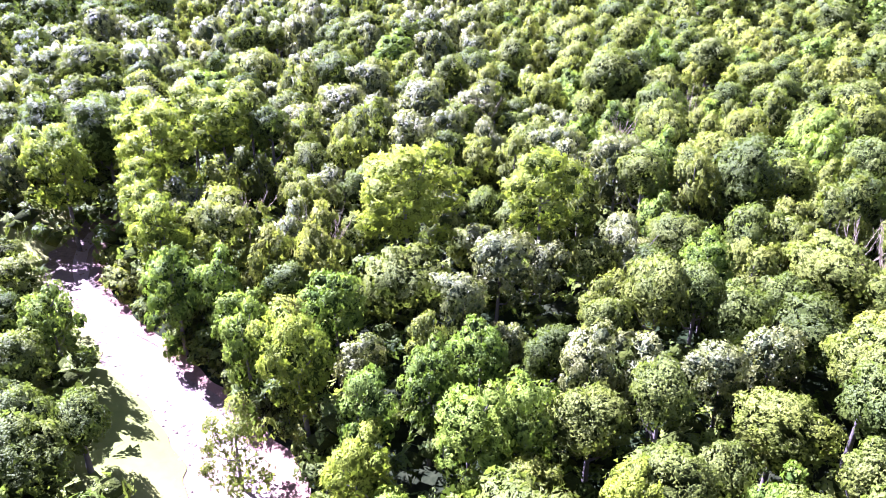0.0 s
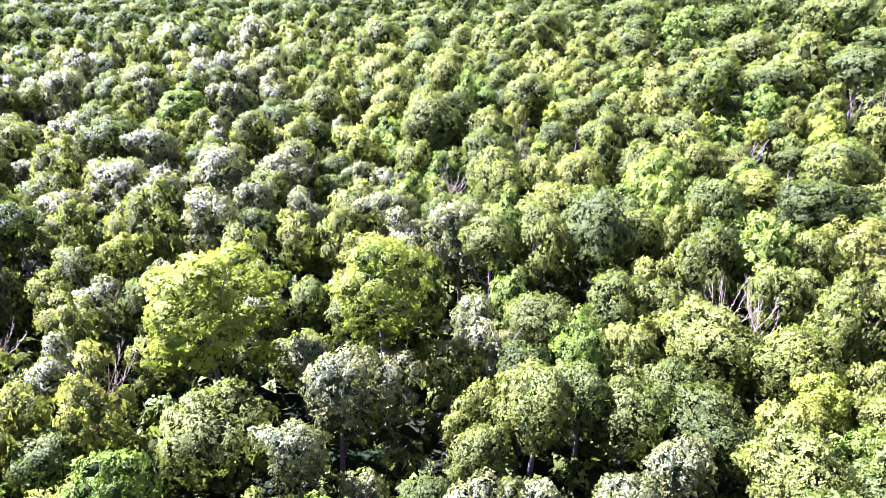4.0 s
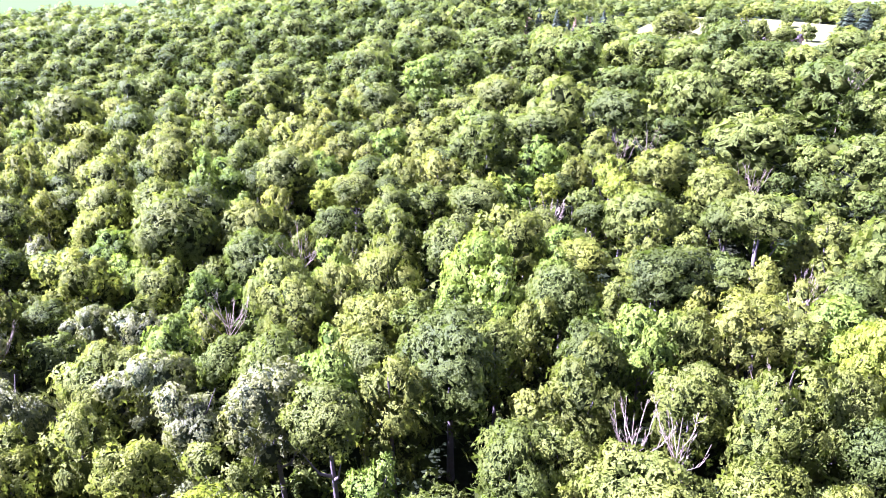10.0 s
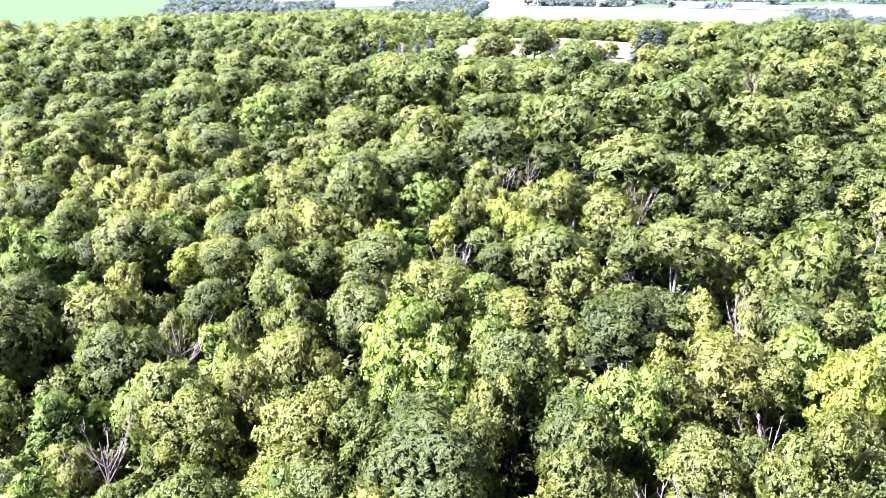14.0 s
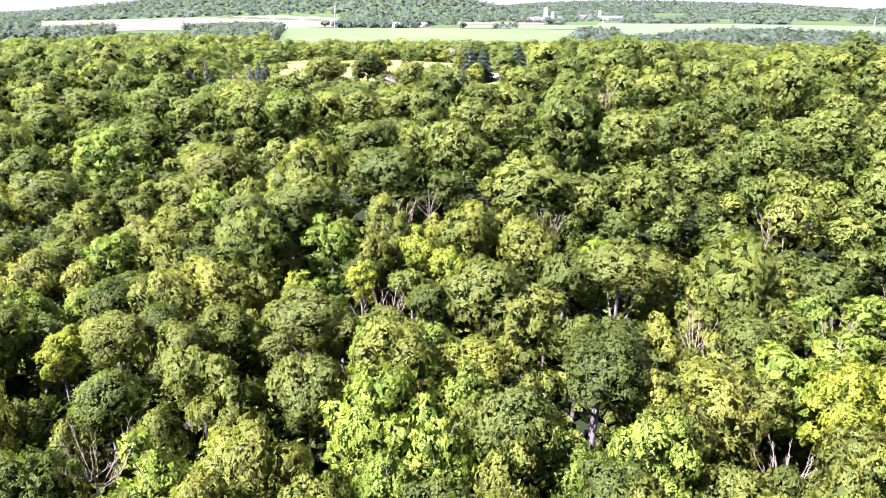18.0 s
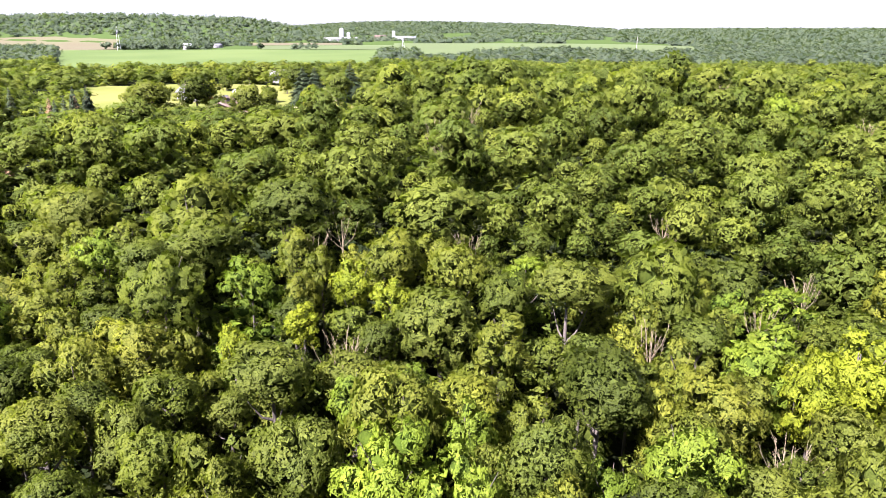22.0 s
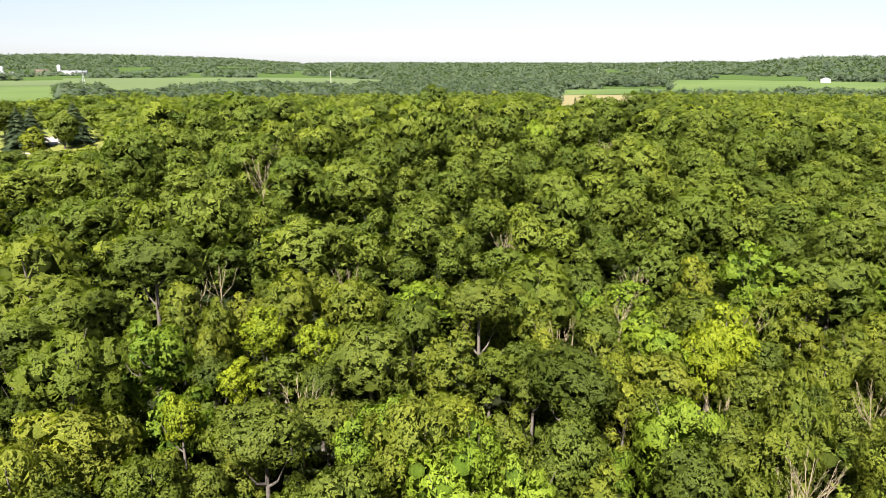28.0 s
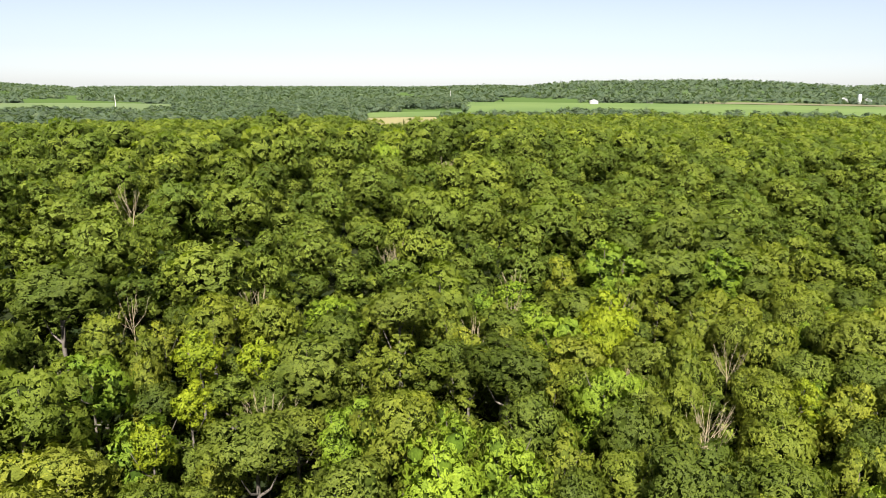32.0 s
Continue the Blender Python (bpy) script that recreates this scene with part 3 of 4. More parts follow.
def plant(kind, x, y, w, h, label="", squat=1.0):
    """One tree on the ground by the width of its crown and its height: an empty at its foot with a trunk and a crown."""
    half = len(KINDS[kind]) // 2
    v = int(rng.integers(half)) + (half if from_flight(x, y) > 62 else 0)
    crown, trunk, wide, top, trunk_top = KINDS[kind][v]
    m = pose(x, y, float(ground_z(x, y)), rng.normal(0, 1.5), rng.normal(0, 1.5), rng.uniform(0, 360))
    if (kind, v) in PROTO:
        t = copy_thing(PROTO[kind, v], m)
    else:
        name, lab, group = NAMES[kind]
        t = new(name)
        tagged(t, lab, "bush" if kind == "shrub" else "tree", group)
        for part_name, me in (("crown", crown), ("trunk", trunk)):
            new(part_name, me).parent = t
        t.matrix_basis = m
        PROTO[kind, v] = t
    s = w / 2 / wide
    slim = rng.uniform(0.86, 1.16)
    tall = s * squat * rng.uniform(0.92, 1.22)
    for ch in t.children:
        if ch.name.startswith("crown"):
            ch.matrix_basis = Matrix.Translation((0, 0, max(h - top * tall, top * tall * 1.0))) @ Matrix.Diagonal((s * slim, s / slim, tall, 1))
        else:
            thick = 0.5 + 0.5 * s
            ch.matrix_basis = Matrix.Diagonal((thick, thick, h * 0.9 / trunk_top, 1))
    if label:
        t["label"] = label
    planted.append((x, y))
    return t


def in_creek(x, y):
    o = x - creek_x(y)
    return (-9.5 - 4 * (y < 50) < o < 5.2) and -20 < y < 80 or abs(o) < 2.2 and y < 125


FIELD_EDGES = [(f[2], f[3], *[q if isinstance(q, tuple) else (q, q) for q in (f[4], f[5])]) for f in FIELDS]


def in_field(x, y, margin=1.0):
    """True where an open field or lawn lies; works on arrays too."""
    az, d = np.degrees(np.arctan2(x - 10, y - 100)), np.hypot(x - 10, y - 100)
    hit = np.zeros(np.shape(d), bool)
    for a0, a1, p, q in FIELD_EDGES:
        u = (az - a0) / (a1 - a0)
        hit |= (u > 0) & (u < 1) & (d > p[0] + (p[1] - p[0]) * u - margin) & (d < q[0] + (q[1] - q[0]) * u + margin)
    return hit


def headroom(x, y):
    """How tall trees stand: lower before the lawns and past the ridge."""
    az, d = np.degrees(np.arctan2(x - 10, y - 100)), np.hypot(x - 10, y - 100)
    front = smooth(58, 62, az) * smooth(89, 85, az) * smooth(130, 215, d) * smooth(350, 345, d)
    row = smooth(58, 62, az) * smooth(90, 86, az) * smooth(325, 340, d) * smooth(500, 490, d)
    before_hay = smooth(120.5, 122.5, az) * smooth(131, 129, az) * smooth(330, 400, d) * smooth(680, 670, d)
    before_clearing = smooth(138.5, 140.5, az) * smooth(146, 144, az) * smooth(265, 300, d) * smooth(330, 325, d)
    return (1 - 0.45 * before_hay) * (1 - 0.5 * before_clearing) * (1 - 0.68 * front) * (1 - 0.28 * row) * (1 - 0.12 * smooth(200, 300, d))


def from_flight(x, y):
    """Distance from the line that is flown."""
    s = np.clip(y, 0, 130)
    return np.hypot(x - 0.1 * s, y - s)


def mound(x, y):
    """How far the canopy stands above or below its usual height: taller and lower groups of trees."""
    return 2.0 * np.sin(x / 7.3 + 1.7 * np.sin(y / 13 + 0.4)) * np.sin(y / 8.1 + 1.5 * np.sin(x / 11)) + 1.5 * np.sin(x / 19 + y / 31) * np.sin(y / 16 - x / 40 + 1)


def spots(step, x0, x1, y0, y1, jitter=0.36, seed=1):
    """Scattered places about a step apart."""
    g = np.random.default_rng(seed)
    xs, ys = np.arange(x0, x1, step), np.arange(y0, y1, step * 0.87)
    gx, gy = np.meshgrid(xs, ys)
    gx = gx + (np.arange(len(ys)) % 2)[:, None] * step / 2
    return np.stack([gx + g.uniform(-jitter, jitter, gx.shape) * step, gy + g.uniform(-jitter, jitter, gy.shape) * step], -1).reshape(-1, 2)


# ---- the wood near the flight: single trees ----
taken = {}


def free(x, y, r):
    for i in range(int(x // 8) - 2, int(x // 8) + 3):
        for j in range(int(y // 8) - 2, int(y // 8) + 3):
            for a, b, q in taken.get((i, j), ()):
                if (a - x) ** 2 + (b - y) ** 2 < (0.42 * (q + r)) ** 2:
                    return False
    return True


def take(x, y, r):
    taken.setdefault((int(x // 8), int(y // 8)), []).append((x, y, r))


def landmark(kind, rows, label="", squat=1.0, base=8.5):
    """Trees at known places: x, y and the crown's width."""
    for x, y, w in rows:
        plant(kind, x, y, w, (10.5 if kind == "locust" else base) + 0.75 * w, label, squat)
        take(x, y, w)


for x, y, w in ((-1.8, 72, 11.5), (12.8, 69.4, 9.4)):
    plant("locust", x, y, w, 20.0 if w > 10 else 21.0, "tall yellow-green locust standing clear above the wood")
    take(x, y, w)
for x, y, w in ((-33.5, 97.4, 10.0), (-27.3, 92.6, 8.5), (-38.5, 92.0, 9.0)):
    plant("locust", x, y, w, 18.5, "tall yellow-green locust in a group above the creek", 0.95)
    take(x, y, w)
landmark("locust", [
    (-46.3, 84.5, 8.9), (-34.9, 85.7, 10.8), (-34.6, 78.5, 5.9), (-28.4, 67.8, 5.8), (-31.8, 72.0, 5.9), (-10.5, 48.3, 6.7),
    (42.9, 49.3, 4.2), (66.0, 55.7, 7.1), (69, 50, 8), (89.5, 100.6, 5.7), (80.7, 105.2, 4.4), (56.1, 126.9, 4.4),
    (74.5, 111.1, 4.2), (85.6, 95.6, 5.5), (12.4, 32.6, 4)], "yellow-green locust with sunlit feathery leaves", 1.2)
landmark("ash", [
    (-25.8, 62.5, 6.7), (-16.6, 53.9, 5), (-8.8, 57.6, 6.5), (-4.6, 43.7, 6),
    (0.2, 46.5, 5.8), (4.6, 49.5, 5.6), (3.2, 41.0, 6.8), (7.3, 41.9, 6), (-21.2, 62.3, 5), (23.9, 33.0, 4.4), (42.7, 45.8, 4.6)], squat=1.3)
landmark("ash", [(173.9, 12.1, 11.0), (256.6, 87.0, 10.5)], "bright green ash standing out on the ridge")
landmark("ash", [(-33.9, 111.9, 10.5), (-28, 104, 8), (-6.1, 143.1, 10)])
landmark("poplar", [
    (7.3, 63.1, 7.5), (12.2, 64.2, 5.4), (6.2, 69.8, 4.6), (19.1, 46.0, 5.9), (24.7, 46.0, 6.0), (29.7, 47.5, 5.7), (-13.0, 110.8, 9),
    (-0.3, 109.9, 10), (8.0, 112.8, 8.4), (-2.8, 98.2, 8.3), (-18.8, 103.4, 8), (3.5, 57.5, 5.9), (-9.4, 123.7, 8.4), (3.9, 102.4, 6.5), (19.0, 136, 4.1)], squat=1.15)
landmark("elm", [
    (-0.2, 52.7, 4), (-21.7, 87.1, 6.1), (-14.4, 79.4, 6.2), (52.5, 57.7, 7.7), (10.4, 125.1, 7.7),
    (73.3, 65.4, 6.7), (76.8, 116.1, 5.6)], squat=1.4)
landmark("oak", [(-30.5, 39.2, 9.0), (-36.5, 51.0, 7.5), (-28.6, 45.0, 5.5), (-33, 44, 7.5), (-41, 57, 7), (-43, 64, 7.5), (-36, 46, 7), (-47, 70, 6)], squat=1.1, base=3.5)


landmark("sapling", [(-16.1, 45.1, 6.8)], squat=1.5, base=3.0)


# dead trees
def dead_tree(x, y, top, spread, seed, limbs=10, twigs=9, label="bare dead tree with pale grey twigs among green crowns"):
    g = np.random.default_rng(seed)
    v, f = bare_arrays(g, top - 0.8, 0.12, spread, limbs, twigs)
    t = new("dead_tree")
    tagged(t, label, "dead tree", "dead trees")
    new("trunk", mesh_of("trunk", v, f, DEADWOOD, True)).parent = t
    t.matrix_basis = pose(x, y, float(ground_z(x, y)), 0, 0, seed * 47 % 360)
    take(x, y, spread * 1.2)


for i, (x, y, top, w) in enumerate([
        (45.4, 65.5, 13.5, 2.6), (-21.5, 76.3, 13, 2.8), (-11.4, 71.7, 12.5, 2.8), (74.8, 100, 13.5, 2.6), (104, 86.1, 13.5, 2.0), (42.9, 112, 14.5, 2.6),
        (143.8, 90.8, 16, 3.2), (79.5, 66.8, 14, 1.6), (87, 51.4, 13, 1.8), (113.5, 54.3, 14, 1.8), (94.1, 43.4, 13.5, 2.2), (75.8, 40.4, 14, 2.2)]):
    dead_tree(x, y, top, w, 300 + i)
for i, (x, y, top, w) in enumerate([
        (59.1, 60.5, 12.5, 2.2), (47.5, 62.3, 14, 2.4), (206, 16, 15, 3.2), (169.3, 84.7, 14.5, 2.4), (55.2, 42.9, 12.5, 2.4),
        (112.9, 56.2, 13, 1.8), (9.4, 110.8, 15, 3.2), (29.9, 104.4, 13, 2.2), (101.1, 107.4, 13.5, 1.8), (14.0, 36.7, 9, 1.4), (167, -3.6, 14.5, 2.6)]):
    dead_tree(x, y, top, w, 330 + i)
dead_tree(102.6, 103.9, 15.5, 2.2, 360, 7, 4, "tall pale dying tree with a bare white trunk")
dead_tree(86.7, 59.9, 12.5, 0.5, 361, 3, 1, "broken pale dead trunk without a crown")

ZONES = {"creek": ["maple"] * 4 + ["ash"] * 6 + ["locust"] * 3 + ["elm"] * 3 + ["poplar"] * 2,
         "silver": ["poplar"] * 6 + ["oak"] * 6 + ["elm"] * 4 + ["maple"] * 4,
         "wood": ["maple"] * 9 + ["oak"] * 8 + ["ash"] * 3 + ["elm"] * 6}
SQUAT = {"oak": 0.88, "maple": 0.95, "elm": 1.1, "ash": 1.05, "poplar": 1.05}
NEAR_W = 96.0


def tree_height(x, y, w):
    return 7.4 + 0.95 * np.minimum(w, 10.5) + mound(x, y)


def scatter(sizes, x0, x1, y0, y1, ok, seed, close=0.41):
    """Trees of several widths, the widest first, standing as close as their crowns allow."""
    g = np.random.default_rng(seed)
    out = []
    for w, fill in sizes:
        n = int((x1 - x0) * (y1 - y0) / w ** 2 * fill)
        p = np.stack([g.uniform(x0, x1, n), g.uniform(y0, y1, n)], 1)
        for x, y in p[ok(p)]:
            if free(x, y, w * close / 0.42):
                take(x, y, w * close / 0.42)
                out.append((x, y, w * g.uniform(0.92, 1.15)))
    return out


def seen_side(p):
    az = np.degrees(np.arctan2(p[:, 0] - 8, p[:, 1] - 60))
    return (az > -60) & (az < 172)


def clear_of_creek(p):
    o = p[:, 0] - creek_x(p[:, 1])
    return ~((o > -9.5 - 4 * (p[:, 1] < 50)) & (o < 5.2) & (p[:, 1] < 80) & (p[:, 1] > -20))


def near_zone(p):
    """The stretch that is flown past closely."""
    x, y = p[:, 0], p[:, 1]
    return (from_flight(x, y) < NEAR_W) & (x > -0.72 * y - 14) & ~((y < 24 - 0.5 * x) & (x < 14)) & ~((x >= 14) & (y < 40 - 0.9 * x) & (y < 20)) & (y > -20)


def wood_zone(p):
    d = from_flight(p[:, 0], p[:, 1])
    return (d < 240) & (seen_side(p) | (d < 72)) & clear_of_creek(p) & ~in_field(p[:, 0], p[:, 1]) & ((d > 14) | near_zone(p))


def ridge_zone(p):
    """The slope and the ridge, where old broad-crowned trees stand."""
    return wood_zone(p) & (p[:, 0] + 0.15 * (100 - p[:, 1]) > 84 + 9 * np.sin(p[:, 1] / 23))


grown = scatter(((12.5, 0.22), (10.6, 0.45), (8.8, 0.7), (7.2, 0.8)), -270, 270, -230, 375, ridge_zone, 4)
grown = np.array(grown + scatter(((8.6, 0.07), (7.2, 0.24), (6.0, 0.6), (5.0, 1.0), (4.2, 1.2)), -270, 270, -230, 375, wood_zone, 3))
is_near = near_zone(grown)
spare = [tuple(t) for t in grown[~is_near]]
count = {}
for x, y, w in grown[is_near]:
    zone = ZONES["creek" if x - creek_x(y) < 16 and y < 95 else "silver" if x < 34 - 0.1 * y and y > 40 else "wood"]
    kind = zone[int(rng.integers(len(zone)))]
    # the darker oaks are favoured here, standing in for trees' shaded sides
    if 14 < x < 62 and y < 56 and kind not in ("oak", "poplar") and rng.random() < 0.7:
        kind = "oak"
    if kind == "elm" and w > 7.5:
        kind = "oak"
    if count.get(kind, 0) >= 285:
        kind = min(("maple", "oak", "elm", "ash"), key=lambda k: count.get(k, 0))
    if count.get(kind, 0) >= 295:
        spare.append((x, y, w))
        continue
    count[kind] = count.get(kind, 0) + 1
    plant(kind, x, y, w * (1.24 if x < 84 else 1.0), tree_height(x, y, w) + rng.normal(0, 0.9), squat=SQUAT.get(kind, 1.0) * (1.28 if x < 62 else 1.0))
for x, y in spots(3.1, -75, 12, 18, 104, seed=11):
    o = x - creek_x(y)
    if 4.4 < o < 10 or (-17 < o < -11.5 and y > 55):
        plant("shrub", x, y, rng.uniform(2.4, 5.0), rng.uniform(2.0, 4.5))


# ---- the rest of the wood, joined ----
def forest(name, places, variants, label, width=7.0, scale=(0.75, 1.3), seed=8, kind="wood", grow=1.0, base=7.4, inner_mat=None):
    """Many trees in one mesh, from a handful of crowns turned and scaled. Places may carry the width of each crown."""
    g = np.random.default_rng(seed)
    places = np.asarray(places)
    n_all = len(places)
    wide = places[:, 2] * 0.96 if places.shape[1] > 2 else width * g.uniform(*scale, n_all)
    zs, room = ground_z(places[:, 0], places[:, 1]), headroom(places[:, 0], places[:, 1])
    high = (base + 0.95 * np.minimum(wide, 10.5) + g.normal(0, 1.3, n_all) + (mound(places[:, 0], places[:, 1]) if grow == 1.0 else 0)) * room * grow
    pick = g.integers(len(variants), size=n_all)
    turn, tint = g.uniform(0, 6.28, n_all), g.random(n_all) ** 1.25
    verts, tris, inner, tints, ways, k = [], [], [], [], [], 0
    for i, ((v, (t,), n, facing), half, top) in enumerate(variants):
        m = pick == i
        size = wide[m] / 2 / half
        tall = (size * g.uniform(0.8, 1.15, len(size)) * np.maximum(room[m], 0.7))[:, None]
        c, s = (np.cos(turn[m]) * size)[:, None], (np.sin(turn[m]) * size)[:, None]
        w = np.stack([v[:, 0] * c - v[:, 1] * s + places[m, 0][:, None], v[:, 0] * s + v[:, 1] * c + places[m, 1][:, None],
                      (v[:, 2] - top) * tall + (zs[m] + high[m])[:, None]], -1)
        verts.append(w.reshape(-1, 3))
        c, s = np.cos(turn[m])[:, None], np.sin(turn[m])[:, None]
        ways.append(np.stack([facing[:, 0] * c - facing[:, 1] * s, facing[:, 0] * s + facing[:, 1] * c, facing[:, 2] + 0 * c], -1).reshape(-1, 3))
        t = t[None] + (np.arange(len(w)) * len(v))[:, None, None] + k
        tris.append(t[:, :n].reshape(-1, 3))
        inner.append(t[:, n:].reshape(-1, 3))
        tints.append(np.repeat(tint[m], len(v)))
        k += len(w) * len(v)
    tris = np.concatenate(tris)
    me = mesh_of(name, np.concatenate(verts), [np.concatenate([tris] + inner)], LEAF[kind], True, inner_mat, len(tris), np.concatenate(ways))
    me.attributes.new("tint", "FLOAT", "POINT").data.foreach_set("value", np.concatenate(tints).astype(np.float32))
    ob = new(name, me)
    return tagged(ob, label, "woodland", kind="stuff")


def simple(seed, radius, height, boughs, n, size, cores, core=0.92, clumps=4, up=0.0, **more):
    """A domed crown for the joined wood, with its half-width and its top."""
    v, f, leaves, facing = crown_arrays(np.random.default_rng(seed), radius, height, boughs, n, size, clumps=clumps, cores=cores, core=core,
                                        spread=(0.40, 0.60), lump=(0.36, 0.52), ragged=0.07, loose=0.22, **more)
    c = v, f, leaves, unit(facing + np.array([0, 0, up]))
    return c, float(np.percentile(np.hypot(c[0][:, 0], c[0][:, 1]), 97)), float(np.percentile(c[0][:, 2], 99))


MID = [simple(100 + i, 4.0, 3.3 + 0.3 * (i % 3), 13 + i % 4, 430, 0.48, 14, 0.60) for i in range(8)]
OUTER = [simple(150 + i, 4.0, 3.3 + 0.3 * (i % 3), 10 + i % 3, 220, 0.70, 11, 0.60) for i in range(6)]
LOW = [simple(110 + i, 2.8, 2.4, 6, 28, 0.7, 2, 0.8, 3) for i in range(4)]
THIN = [simple(170 + i, 3.2, 2.4, 5, 24, 0.9, 1, 0.8, 3) for i in range(4)]
DISTANT = [simple(120 + i, 4.6, 3.8, 7, 46, 1.15, 6, 0.66, 3) for i in range(5)]
LAST = [simple(140 + i, 6.0, 4.8, 5, 18, 2.0, 4, 0.8, 3, 0.6) for i in range(4)]
HAZY = [simple(160 + i, 7.0, 5.0, 3, 9, 2.6, 2, 0.9, 3, 1.0) for i in range(4)]


def where(p, *tests):
    keep = np.ones(len(p), bool)
    for t in tests:
        keep &= t
    return p[keep]


p = spots(4.2, -140, 130, -60, 240, seed=14)
d = from_flight(p[:, 0], p[:, 1])
forest("undergrowth", where(p, d < 112, seen_side(p) | (d < 60), clear_of_creek(p), ~in_field(p[:, 0], p[:, 1])), LOW, "shady young trees and bushes under the wood", 6.0, (0.7, 1.15), grow=0.5, inner_mat=INNER)
p = spots(5.8, -260, 260, -220, 370, seed=15)
d = from_flight(p[:, 0], p[:, 1])
forest("undergrowth", where(p, d >= 110, d < 240, seen_side(p), clear_of_creek(p), ~in_field(p[:, 0], p[:, 1], 3.0)), THIN, "shady young trees and bushes under the wood", 7.5, (0.8, 1.2), grow=0.55, inner_mat=INNER)
spare = np.array(spare)
d = from_flight(spare[:, 0], spare[:, 1])
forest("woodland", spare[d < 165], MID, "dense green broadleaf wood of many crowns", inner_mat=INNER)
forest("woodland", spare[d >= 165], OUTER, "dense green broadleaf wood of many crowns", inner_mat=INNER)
p = spots(9.2, -500, 720, -650, 800, seed=6)
d = from_flight(p[:, 0], p[:, 1])
open_side = (np.degrees(np.arctan2(p[:, 0] - 10, p[:, 1] - 100)) > 36) | (d < 400)
forest("woodland", where(p, d >= 240, d < 640, seen_side(p), open_side, ~in_field(p[:, 0], p[:, 1], 3.0)), DISTANT, "distant green broadleaf wood", 12.5, (0.75, 1.25), base=2.0)


def in_view(p):
    """The far land that the flight looks out on, up to the crests of its hills."""
    az, r = np.degrees(np.arctan2(p[:, 0] - 10, p[:, 1] - 100)), np.hypot(p[:, 0] - 10, p[:, 1] - 100)
    return (az > 38) & (az < 172) & ~((az < 78) & (r > 2330)) & ~((az > 137) & (az < 160) & (r > 2300))


def wooded(p):
    """The hills and the valley are wooded; on the plain woods stand in patches and hedgerows."""
    az, r = np.degrees(np.arctan2(p[:, 0] - 10, p[:, 1] - 100)), np.hypot(p[:, 0] - 10, p[:, 1] - 100)
    z = ground_z(p[:, 0], p[:, 1])
    patch = np.array([noise.noise((x / 240, y / 150, 0)) for x, y in p])
    return (z > 14.5 + 13 * smooth(1500, 3100, r)) | (patch > -0.02) | ((az > 107) & (az < 126) & (patch > -0.35)) | (az < 40) | (r < 760)


p = spots(13, -1100, 1500, -1450, 1600, seed=7)
d = from_flight(p[:, 0], p[:, 1])
p = where(p, d >= 640, d < 1450, in_view(p), ~in_field(p[:, 0], p[:, 1], 6.0))
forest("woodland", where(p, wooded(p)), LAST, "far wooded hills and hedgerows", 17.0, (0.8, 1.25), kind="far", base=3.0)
p = spots(22, -1500, 3400, -3200, 2700, seed=9)
d = from_flight(p[:, 0], p[:, 1])
p = where(p, d >= 1450, d < 3250, in_view(p), ~in_field(p[:, 0], p[:, 1], 8.0))
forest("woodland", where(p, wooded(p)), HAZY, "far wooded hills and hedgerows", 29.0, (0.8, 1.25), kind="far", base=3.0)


# ---- the hamlet on the ridge, the farms and the lines beyond ----
def plain(name, colour, rough=0.7, metal=0.0):
    m, nt, p = material(name)
    n = world_noise(nt, 1.5, 5.0)
    col = ramp(nt, n.outputs["Fac"], [(0.3, tuple(0.85 * v for v in colour)), (0.7, colour)])
    nt.links.new(col, p.inputs["Base Color"])
    p.inputs["Roughness"].default_value, p.inputs["Metallic"].default_value = rough, metal
    return m


WHITE = plain("white_siding", (0.32, 0.31, 0.29))
CREAM = plain("pale_brick", (0.26, 0.19, 0.145))
BROWN = plain("brown_shingles", (0.11, 0.075, 0.052), 0.9)
GREY = plain("grey_shingles", (0.13, 0.13, 0.135), 0.9)
RED = plain("red_brown_shingles", (0.26, 0.11, 0.08), 0.9)
STEEL = plain("galvanised_steel", (0.55, 0.56, 0.57), 0.45, 0.6)
CONCRETE = plain("silo_concrete", (0.50, 0.49, 0.46))
RUBBER = plain("black_rubber", (0.02, 0.02, 0.02))
PAINT = plain("dark_red_paint", (0.22, 0.03, 0.03), 0.3)
PAINT2 = plain("dark_grey_paint", (0.05, 0.055, 0.06), 0.3)
POLE = plain("weathered_pole", (0.48, 0.45, 0.40))
GLASS, gnt, gp = material("window_glass")
gp.inputs["Base Color"].default_value = (0.03, 0.035, 0.04, 1)
gp.inputs["Roughness"].default_value = 0.08


def box(x0, y0, z0, x1, y1, z1):
    v = np.array([(x, y, z) for z in (z0, z1) for x, y in ((x0, y0), (x1, y0), (x1, y1), (x0, y1))], float)
    f = np.array([(3, 2, 1, 0), (4, 5, 6, 7), (0, 1, 5, 4), (1, 2, 6, 5), (2, 3, 7, 6), (3, 0, 4, 7)])
    return v, f


